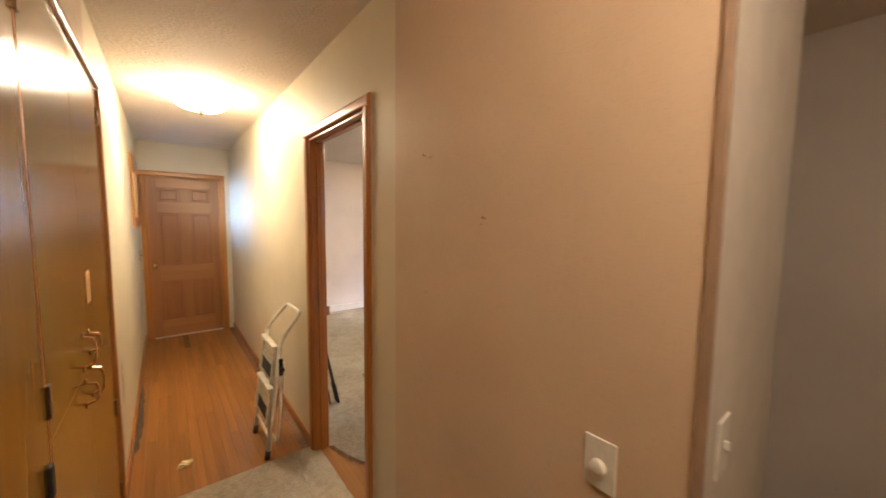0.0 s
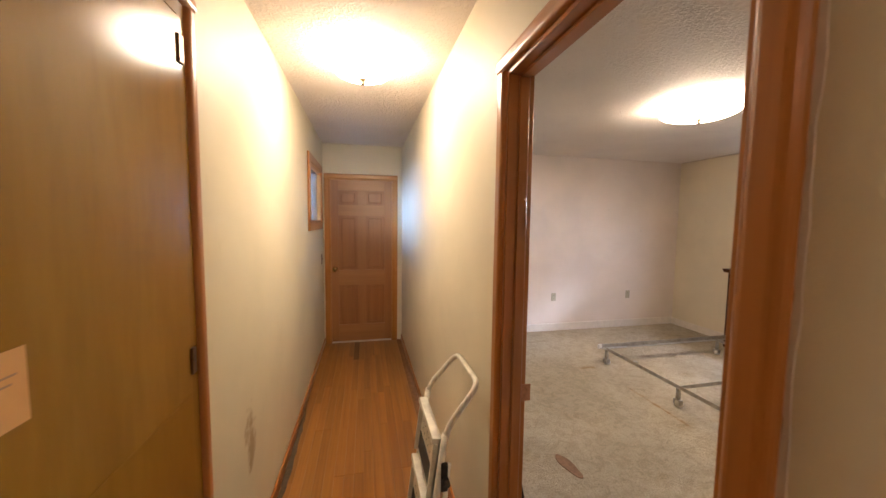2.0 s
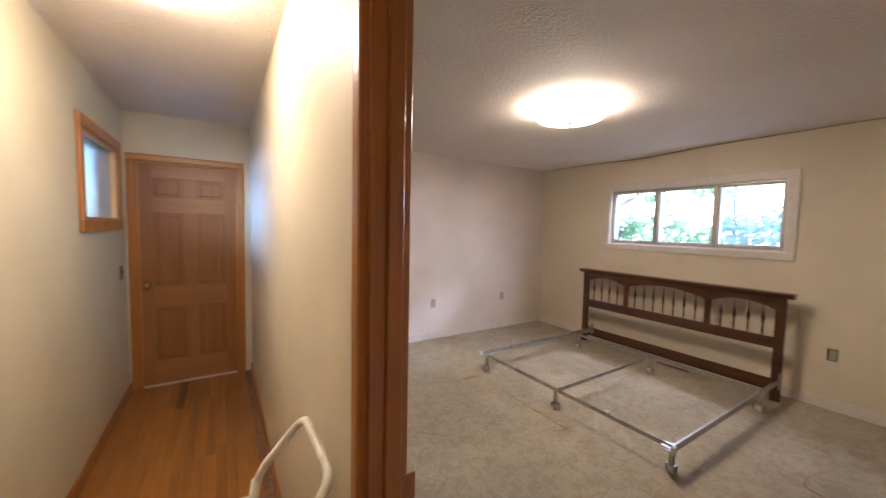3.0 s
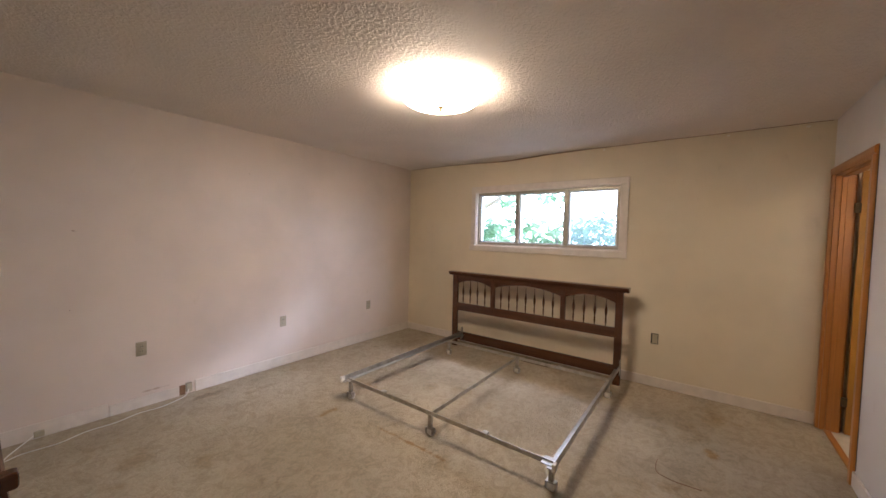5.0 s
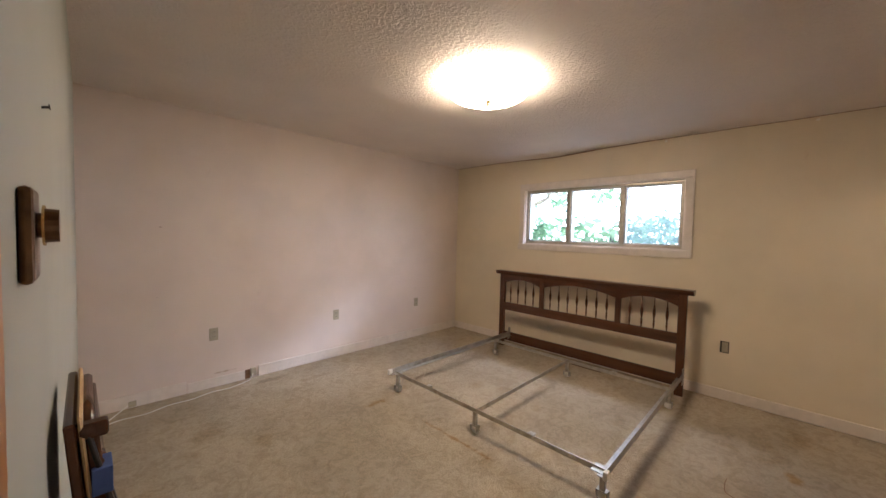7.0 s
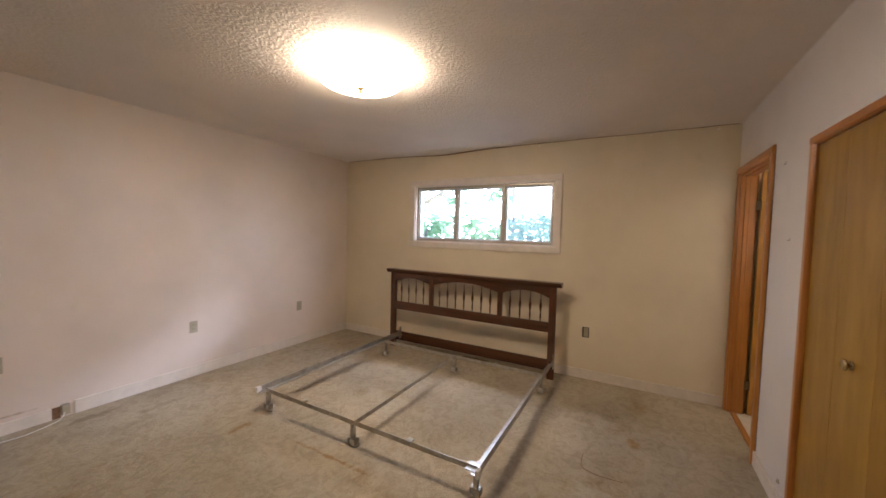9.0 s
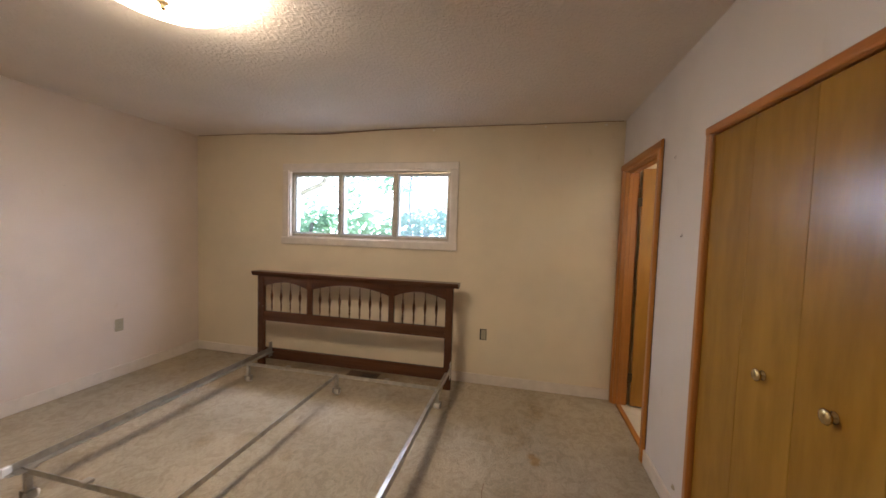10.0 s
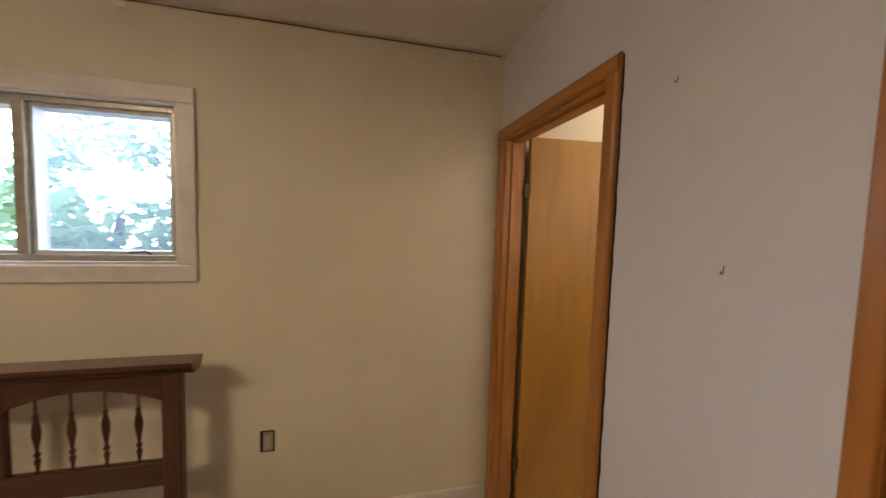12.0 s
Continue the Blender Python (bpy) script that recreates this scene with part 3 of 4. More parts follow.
# ---- hall end door ----
def panel_door():
    """Six-panel door: stiles, rails and raised panels."""
    ob = thing("door_1", "closed brown six-panel wooden door at the hall's end", "door", pose(0.3335, HN + 0.035, 0.012), kind="structure")
    w, h, y0, y1 = 0.378, 2.005, -0.018, 0.018
    s = 0.10
    for a, b in ((-w, -w + s), (w - s, w)):
        part("stile", boxes((a, b, y0, y1, 0, h), bevel=0.002, seg=1), DOOR_WOOD, ob)
    rails = ((0, 0.21), (0.71, 0.90), (1.57, 1.70), (1.88, h))
    for a, b in rails:
        part("rail", boxes((-w + s, w - s, y0, y1, a, b), bevel=0.002, seg=1), DOOR_RAIL, ob)
    for a, b in ((0.21, 0.71), (0.90, 1.57), (1.70, 1.88)):
        part("muntin", boxes((-0.05, 0.05, y0, y1, a, b), bevel=0.002, seg=1), DOOR_WOOD, ob)
        for c, d in ((-w + s, -0.05), (0.05, w - s)):
            bm = boxes((c, d, y0 + 0.014, y1 - 0.014, a, b))
            bb = boxes((c + 0.03, d - 0.03, y0 + 0.006, y1 - 0.006, a + 0.03, b - 0.03), bevel=0.007, seg=1)
            tmp = bpy.data.meshes.new("tmp")
            bb.to_mesh(tmp)
            bb.free()
            bm.from_mesh(tmp)
            bpy.data.meshes.remove(tmp)
            part("panel", bm, DOOR_PANEL, ob)
    k = part("knob", lathe([(0.03, 0), (0.03, 0.006), (0.012, 0.010), (0.011, 0.03), (0.024, 0.04), (0.029, 0.052), (0.024, 0.064), (0.006, 0.068)]), BRASS, ob, "brass door knob", True)
    k.matrix_basis = pose(-w + 0.055, y0, 0.915, 90, 0, 0)
    for z in (0.25, 1.0, 1.78):
        part("hinge", boxes((w - 0.002, w + 0.012, y0 - 0.006, y0 + 0.006, z, z + 0.085), bevel=0.002, seg=1), BRASS, ob, "brass hinge")


panel_door()
setting("threshold_hall_end", boxes((-0.031, 0.698, HN - 0.01, HN + 0.09, -0.012, 0.006), bevel=0.002), WHITE_PAINT, "pale threshold under the hall door", "threshold")
setting("outside_wall_north", boxes((HW - 0.14, HE + 0.1, HN + 0.14, HN + 0.2, 0, TOP)), WHITE_PAINT, "wall behind the closed hall door", "wall")


# ---- built-in cabinets in the hall ----
def bow_pull(m, parent, size=0.10):
    """A flat strap pull with flared feet."""
    h, t = size / 2, 0.0032
    outer = [Vector((u, v, 0)) for u, v in ((0, -h - 0.012), (t, -h - 0.012), (t, -h), (0.026, -h * 0.86), (0.031, -h * 0.5), (0.032, 0))]
    line = [(p.x, p.y) for p in outer] + [(p.x, -p.y) for p in reversed(outer[:-1])]
    inner = [(0.032 - t, 0), (0.031 - t, -h * 0.5), (0.026 - t, -h * 0.86 + t), (0, -h + t)]
    back = [(u, -v) for u, v in reversed(inner[1:])] + inner
    bm = extruded(line + back, "z", -0.0075, 0.0075)
    bmesh.ops.bevel(bm, geom=list(bm.edges), offset=0.0007, segments=1, affect="EDGES")
    p = part("handle", bm, COPPER, parent, "worn copper strap pull")
    p.matrix_basis = m
    return p


def cabinet():
    ob = thing("built_in_cabinet", "tall built-in hall cabinet with glossy yellow-brown veneer doors", "cabinet", pose(HW, 0, 0))
    f = part("face_frame", boxes((-0.02, 0.010, 1.46, 1.50, 0.06, 2.06), (-0.02, 0.010, 0.346, 1.50, 2.06, 2.10), (-0.02, 0.006, 0.346, 1.50, 0.0, 0.06)), CABINET_WOOD, ob)
    part("casing_upright", extruded([(v + 0.0, 1.495 + u) for u, v in bull(0.05, 0.024)], "z", 0, 2.10), FRAME_WOOD, ob, "rounded reddish wooden trim")
    part("casing_head", extruded([(v + 0.0, 2.10 + u) for u, v in bull(0.05, 0.024)], "y", 0.15, 1.545), FRAME_WOOD_Y, ob, "rounded reddish wooden trim")
    part("carcass", boxes((-0.55, -0.53, 0.346, 1.50, 0, 2.10), (-0.53, -0.02, 0.346, 0.366, 0, 2.1), (-0.53, -0.02, 1.48, 1.50, 0, 2.1)), CABINET_WOOD, ob)
    hinges = {0: 0.345, 1: 1.462}
    for lvl, (z0, z1) in enumerate(((0.065, 1.0275), (1.029, 2.055))):
        for side, (y0, y1) in enumerate(((0.348, 0.849), (0.852, 1.457))):
            d = part("door", boxes((-0.012, 0.012, y0, y1, z0, z1), bevel=0.001), CABINET_WOOD, ob)
            yy = {0: 0.775, 1: 0.893}[side]
            zz = (0.965, 1.10)[lvl]
            bow_pull(pose(0.012, yy, zz, 90 + (8 if side else -3), 0, 0), d, 0.068 if side == lvl else 0.10)
            for z in ((z0 + 0.10, z1 - 0.45), (z0 + 0.055, z1 - 0.12))[lvl]:
                part("hinge", boxes((0.010, 0.018, hinges[side] - 0.011, hinges[side] + 0.012, z, z + 0.075), bevel=0.0015, seg=1), BRONZE, d, "copper butterfly hinge")
    return ob


cabinet()


def tall_closet():
    ob = thing("hall_closet", "flush yellow-brown veneer closet doors beside the cabinet", "closet", pose(HW, 0, 0))
    part("casing_head", extruded([(v, 2.10 + u) for u, v in bull(0.05, 0.024)], "y", SOUTH, 0.148), FRAME_WOOD_Y, ob)
    part("top_rail", boxes((-0.02, 0.010, SOUTH, 0.345, 2.06, 2.10)), CABINET_WOOD, ob)
    part("toe_kick", boxes((-0.02, 0.006, SOUTH, 0.345, 0, 0.06)), CABINET_WOOD, ob)
    part("edge_strip", boxes((-0.02, 0.012, 0.337, 0.345, 0.06, 2.06), bevel=0.002), FRAME_WOOD, ob)
    for y0, y1 in ((-0.62, 0.334), (-1.45, -0.624)):
        part("door", boxes((-0.012, 0.011, y0, y1, 0.065, 2.055), bevel=0.002), CABINET_WOOD, ob)
    part("side_panel", boxes((-0.012, 0.011, SOUTH, -1.454, 0.06, 2.06)), CABINET_WOOD, ob)
    part("latch", boxes((0.011, 0.022, 0.285, 0.31, 0.93, 1.00), bevel=0.004), DARK_METAL, ob, "small dark latch")


tall_closet()
note = thing("paper_note", "small orange-tan paper note taped to the cabinet door", "note", pose(HW + 0.0135, 0.935, 1.285))
part("sheet", boxes((0, 0.0012, -0.036, 0.036, -0.055, 0.055)), PAPER, note)
part("writing", boxes((0.0012, 0.0016, -0.022, 0.02, 0.018, 0.021), (0.0012, 0.0016, -0.02, 0.012, 0.006, 0.009)), plain("faded_ink", (0.40, 0.24, 0.12), 0.8), note, "faint faded handwriting")


# ---- lamps ----
def ceiling_lamp(name, x, y, r, material, label):
    ob = thing(name, label, "ceiling light", pose(x, y, TOP))
    part("canopy", lathe([(r * 0.30, 0.0), (r * 0.30, -0.012), (r * 0.26, -0.020), (0.02, -0.046)], 28), BRASS, ob, "", True)
    shape = [(r * math.cos(a) ** 0.8, -0.045 - 0.072 * math.sin(a) ** 0.75) for a in (math.pi / 2 * i / 12 for i in range(12))] + [(0.008, -0.1175)]
    part("shade", lathe(shape, 32), material, ob, "glowing white glass bowl", True)
    # finial's silhouette against the lit bowl is put into its dark colour
    part("finial", lathe([(0.020, -0.117), (0.024, -0.121), (0.014, -0.128), (0.009, -0.136), (0.012, -0.144), (0.005, -0.152)], 16), DARKENED_BRASS, ob, "small brass finial coloured dark as a silhouette", True)
    return ob


ceiling_lamp("ceiling_light", 2.85, 2.61, 0.265, SHADE_BED, "lit round glass bowl light on the bedroom ceiling")
ceiling_lamp("ceiling_light", 0.365, 2.47, 0.17, SHADE_HALL, "lit round glass bowl light on the hall ceiling")
# assumed lamp, out of view: added to light the wallpaper near the start
ceiling_lamp("ceiling_light", 0.36, -1.05, 0.17, SHADE_SIDE, "lit round glass bowl light added out of view by the hall's start")
ceiling_lamp("ceiling_light", 4.4, -0.75, 0.14, SHADE_BATH, "lit round glass bowl light on the bathroom ceiling")


# ---- headboard ----
def spindle():
    prof = [(0.007, 0), (0.010, 0.03), (0.015, 0.05), (0.008, 0.062), (0.016, 0.074), (0.008, 0.086), (0.012, 0.11), (0.020, 0.15), (0.019, 0.175), (0.010, 0.21), (0.014, 0.22), (0.007, 0.23), (0.0065, 0.30)]
    return lathe([(0.0045 + (r - 0.0065) * 0.72, z) for r, z in prof], 10)


def headboard():
    ob = thing("headboard", "dark walnut king headboard with turned spindles and arched panels", "headboard", pose(4.785, 2.785, 0, 0, 0, 0))
    half = 1.02
    for s in (-1, 1):
        c = s * (half - 0.035)
        part("post", boxes((-0.022, 0.022, c - 0.034, c + 0.034, 0, 0.94), bevel=0.005), DARK_WOOD, ob)
    cap = [(-0.030, 0), (-0.036, 0.010), (-0.048, 0.026), (-0.052, 0.034), (-0.052, 0.046), (0.052, 0.046), (0.052, 0.034), (0.048, 0.026), (0.036, 0.010), (0.030, 0)]
    part("cap_rail", extruded([(u, 0.937 + v) for u, v in cap], "y", -half - 0.05, half + 0.05), DARK_WOOD_Y, ob)
    inner = half - 0.069
    part("middle_rail", boxes((-0.016, 0.016, -inner, inner, 0.475, 0.575), bevel=0.004), DARK_WOOD_Y, ob)
    part("bottom_rail", boxes((-0.016, 0.016, -inner, inner, 0.085, 0.195), bevel=0.004), DARK_WOOD_Y, ob)
    bounds = (-inner, -0.43, 0.43, inner)
    for d in (-0.43, 0.43):
        part("divider", boxes((-0.017, 0.017, d - 0.026, d + 0.026, 0.575, 0.937), bevel=0.004), DARK_WOOD, ob)
    for (a, b), count, rise in (((-inner, -0.456), 4, 0.055), ((-0.404, 0.404), 7, 0.065), ((0.456, inner), 4, 0.055)):
        base = 0.825
        out = [(a, 0.937)]
        arch = [(a + (b - a) * i / 16, base + rise * (1 - (2 * i / 16 - 1) ** 2)) for i in range(17)]
        out = [(b, 0.937), (a, 0.937)] + arch
        part("arch_rail", extruded(out, "x", -0.014, 0.014), DARK_WOOD_Y, ob)
        for i in range(count):
            y = a + (b - a) * (i + 0.8) / (count + 0.6)
            p = part("spindle", spindle(), DARK_WOOD, ob, "", True)
            p.matrix_basis = pose(0, y, 0.573)
    return ob


headboard()


# ---- metal bed frame ----
def angle_iron(a, b, up, side, size=0.035, t=0.004):
    """An L section from a to b; up: which way the upright leg stands, side: which way the flat leg lies."""
    a, b, up, side = Vector(a), Vector(b), Vector(up), Vector(side)
    bm = bmesh.new()
    sec = [(0, 0), (size, 0), (size, t), (t, t), (t, size), (0, size)]
    r0 = [bm.verts.new(a + side * u + up * v) for u, v in sec]
    r1 = [bm.verts.new(b + side * u + up * v) for u, v in sec]
    bm.faces.new(r0[::-1])
    bm.faces.new(r1)
    for i in range(6):
        j = (i + 1) % 6
        bm.faces.new((r0[i], r0[j], r1[j], r1[i]))
    return bm


def bed_frame():
    ob = thing("bed_frame", "bare grey steel bed frame on plastic casters", "bed frame")
    x0, x1, ya, yb, z = 2.855, 4.735, 1.768, 3.63, 0.172
    part("side_rail", angle_iron((x0, ya, z), (x1, ya, z), (0, 0, 1), (0, 1, 0), 0.043), STEEL, ob)
    part("side_rail", angle_iron((x0, yb, z), (x1, yb, z), (0, 0, 1), (0, -1, 0), 0.043), STEEL, ob)
    part("centre_rail", angle_iron((x0 + 0.05, 2.672, z - 0.01), (4.41, 2.69, z - 0.01), (0, 0, 1), (0, 1, 0), 0.03), STEEL, ob)
    for x in (x0 + 0.055, 4.395):
        part("cross_rail", angle_iron((x, ya + 0.02, z - 0.012), (x, yb - 0.02, z - 0.012), (0, 0, 1), (1, 0, 0), 0.03), STEEL, ob)
        for y in (2.24, 3.18):
            part("bolt", boxes((x - 0.012, x + 0.03, y - 0.02, y + 0.02, z + 0.008, z + 0.026), bevel=0.004), STEEL, ob)
    for y in (ya, yb):
        s = 1 if y == ya else -1
        part("headboard_bracket", boxes((x1 - 0.02, x1 + 0.03, y - 0.004, y, z - 0.05, z + 0.10), bevel=0.001, seg=1), STEEL, ob)
        part("corner_cap", boxes((x0 - 0.012, x0 + 0.03, y - 0.012, y + 0.012, z - 0.006, z + 0.042), bevel=0.006), WHITE_PLASTIC, ob, "white plastic corner cap")
        part("corner_plate", boxes((x0 + 0.02, x0 + 0.10, min(y, y + s * 0.07), max(y, y + s * 0.085), z + 0.0045, z + 0.008)), STEEL, ob)
    for x in (x0 + 0.07, 4.41):
        for y in (ya + 0.035, 2.70, yb - 0.035):
            leg = part("leg", boxes((-0.014, 0.014, -0.014, 0.014, 0.055, 0.162), bevel=0.003, seg=1), STEEL, ob)
            leg.matrix_basis = pose(x, y, 0)
            w = part("caster", lathe([(0.018, -0.024), (0.026, -0.02), (0.028, 0), (0.026, 0.02), (0.018, 0.024)], 16), WHITE_PLASTIC, leg, "worn cream plastic caster wheel", True)
            w.matrix_basis = pose(0.012, 0, 0.028, 90, 0, 25 if y > 3 else -20)
            part("caster_fork", boxes((-0.018, 0.02, -0.03, -0.026, 0.02, 0.064), (-0.018, 0.02, 0.026, 0.03, 0.02, 0.064), (-0.018, 0.02, -0.03, 0.03, 0.058, 0.064)), STEEL, leg)
    return ob


bed_frame()


# ---- bedroom closet and bathroom door ----
def bifold():
    ob = thing("closet_doors", "closed golden-brown flush bifold closet doors with brass knobs", "closet door", pose(0, BS - 0.024, 0))
    w = (C1 - C0 - 0.020) / 4
    for i in range(4):
        a = C0 + 0.010 + i * w
        d = part("door_panel", boxes((a + 0.0006, a + w - 0.0006, -0.014, 0.014, 0.015, CT - 0.011), bevel=0.0015, seg=1), CLOSET_WOOD, ob)
        if i in (1, 2):
            k = part("knob", lathe([(0.017, 0), (0.017, 0.003), (0.008, 0.006), (0.008, 0.012), (0.020, 0.017), (0.022, 0.022), (0.016, 0.027), (0.004, 0.028)], 18), BRASS, d, "round brass knob", True)
            k.matrix_basis = pose(a + w / 2, 0.014, 0.985, -90, 0, 0)
    part("track", boxes((C0 + 0.010, C1 - 0.010, -0.045, -0.02, CT - 0.04, CT - 0.01)), DARK_METAL, ob)


bifold()


def bath_door():
    ob = thing("door_2", "golden-brown flush bathroom door standing wide open into the bathroom", "door", pose(B1 - 0.022, 0.229, 0, 0, 0, 86.5), kind="structure")
    part("leaf", boxes((-0.725, 0, -0.018, 0.018, 0.012, 2.012), bevel=0.0015, seg=1), BATH_DOOR_WOOD, ob)
    for z in (0.22, 1.70):
        part("hinge", boxes((-0.004, 0.030, 0.0185, 0.022, z, z + 0.075), bevel=0.002, seg=1), DARKENED_BRASS, ob, "tarnished brass hinge")
    return ob


bath_door()
setting("threshold_bath", boxes((B0 + 0.02, B1 - 0.02, BS - 0.06, BS - 0.02, 0.0, 0.012), bevel=0.004), OAK_TRIM_X, "worn wooden threshold of the bathroom", "threshold")


# ---- outlets ----
def outlet(m, label, plate=WHITE_PLASTIC, group="wall outlets"):
    ob = thing("wall_outlet", label, "outlet", m, group)
    part("plate", boxes((-0.035, 0.035, 0, 0.005, -0.057, 0.057), bevel=0.002), plate, ob)
    for z in (-0.02, 0.02):
        s = part("socket", boxes((-0.016, 0.016, 0.005, 0.008, z - 0.013, z + 0.013), bevel=0.002), plate, ob)
        part("slot", boxes((-0.008, -0.005, 0.008, 0.0084, z - 0.004, z + 0.006), (0.005, 0.008, 0.008, 0.0084, z - 0.004, z + 0.006)), BLACK_RUBBER, s)
    return ob


for x, pm in ((1.767, BEIGE_PLASTIC), (2.969, BEIGE_PLASTIC), (4.18, BEIGE_PLASTIC)):
    outlet(pose(x, BN, 0.482, 0, 0, 180), "beige duplex outlet on the pinkish wall", pm)
bare = thing("bare_outlet", "outlet with its cover plate missing on the cream wall", "outlet", pose(BE, 1.507, 0.478, 0, 0, 90))
part("box_rim", boxes((-0.032, -0.0265, 0, 0.004, -0.052, 0.052), (0.020, 0.032, 0, 0.004, -0.052, 0.052), (-0.0265, 0.020, 0, 0.004, 0.047, 0.052), (-0.0265, 0.020, 0, 0.004, -0.052, -0.047)), DARK_METAL, bare)
part("cavity", boxes((-0.028, 0.028, 0, 0.0015, -0.047, 0.047)), BEIGE_PLASTIC, bare)
part("socket", boxes((-0.016, 0.012, 0.0015, 0.010, -0.034, 0.034), bevel=0.003), BEIGE_PLASTIC, bare)


# ---- stains, soiling and a painted rail shadow ----
stain_or_shadow(HALL_WEST_PAINT, (HW, 1.98, 0.56), (0.6, 0.21, 0.42), (0.50, 0.38, 0.24), 0.85)
stain_or_shadow(HALL_WEST_PAINT, (HW, 1.80, 0.30), (0.4, 0.05, 0.10), (0.6, 0.5, 0.35), 0.5)
for centre, size, colour, strength in (
    ((2.15, 4.62, 0), (0.55, 0.16, 1), (0.55, 0.52, 0.50), 0.7),
    ((2.55, 4.40, 0), (0.40, 0.14, 1), (0.62, 0.58, 0.54), 0.6),
    ((1.55, 4.0, 0), (0.30, 0.50, 1), (0.70, 0.64, 0.56), 0.55),
    ((2.65, 3.55, 0), (0.34, 0.10, 1), (0.72, 0.55, 0.34), 0.7),
    # foot rail's window shadow, painted into the carpet as a brown streak
    ((2.765, 2.75, 0), (0.055, 1.05, 1), (0.70, 0.52, 0.33), 0.85),
    ((3.95, 1.05, 0), (0.24, 0.12, 1), (0.82, 0.58, 0.26), 0.7),
    ((3.40, 1.25, 0), (0.20, 0.20, 1), (0.75, 0.64, 0.48), 0.5),
    ((1.45, 1.85, 0), (0.45, 0.35, 1), (0.78, 0.70, 0.60), 0.5),
    ((4.55, 1.0, 0), (0.45, 0.35, 1), (0.78, 0.70, 0.55), 0.5),
):
    stain_or_shadow(CARPET, centre, size, colour, strength)
for cx, cy, sx, sy, k in ((0.36, 2.05, 0.26, 0.16, 0.55), (0.62, 1.78, 0.12, 0.30, 0.6), (0.10, 2.55, 0.14, 0.45, 0.5), (0.45, 2.85, 0.09, 0.38, 0.45), (0.30, 1.60, 0.20, 0.10, 0.45)):
    stain_or_shadow(FLOOR_WOOD, (cx, cy, 0), (sx, sy, 0.4), (0.62, 0.52, 0.42), k, 7.0)
stain_or_shadow(WALLPAPER, (HE, 0.215, 1.74), (0.4, 0.05, 0.018), (0.6, 0.52, 0.46), 0.6, 25)
stain_or_shadow(WALLPAPER, (HE, -0.04, 1.515), (0.4, 0.035, 0.018), (0.6, 0.52, 0.46), 0.6, 25)
stain_or_shadow(WALLPAPER, (HE, 0.23, 1.27), (0.4, 0.04, 0.03), (0.7, 0.62, 0.56), 0.4, 25)
stain_or_shadow(PINK_PAINT, (1.40, 4.8, 1.435), (0.05, 0.4, 0.022), (0.5, 0.44, 0.38), 0.7, 30)
stain_or_shadow(PINK_PAINT, (1.85, 4.8, 0.12), (0.30, 0.4, 0.03), (0.6, 0.5, 0.4), 0.7, 20)


# ---- hall boards ----
def hall_boards():
    rng = random.Random(7)
    ob = thing("floor_hall", "worn orange-brown oak strip floor of the hall", "wood floor", kind="structure")
    dark = timber("floor_wood_dark", (0.16, 0.07, 0.025), (0.09, 0.035, 0.015), "y", 0.45, 1, 0.0, 0.2)
    w = 0.0578
    shared = {}
    x = HW + 0.016
    col = 0
    while x + w < HE - 0.012:
        y = 1.532
        while y < HN - 0.02:
            ln = min(rng.choice((0.5, 0.7, 0.9, 1.1, 1.4)), HN - 0.01 - y)
            if HN - 0.01 - (y + ln) < 0.25:
                ln = HN - 0.01 - y
            tone = FLOOR_WOOD
            if col == 6 and y + ln > HN - 0.05:
                ln = min(ln, 0.62)
                y = HN - 0.01 - ln
                tone = dark
            key = (round(ln, 3), tone.name)
            if key not in shared:
                shared[key] = mesh_of("board", boxes((0, w - 0.0005, 0, ln - 0.0006, -0.012, 0), bevel=0.0005, seg=1), tone)
            b = new("board", shared[key])
            b.parent = ob
            b.location = (x, y, rng.uniform(-0.0006, 0.0006))
            y += ln
        x += w
        col += 1


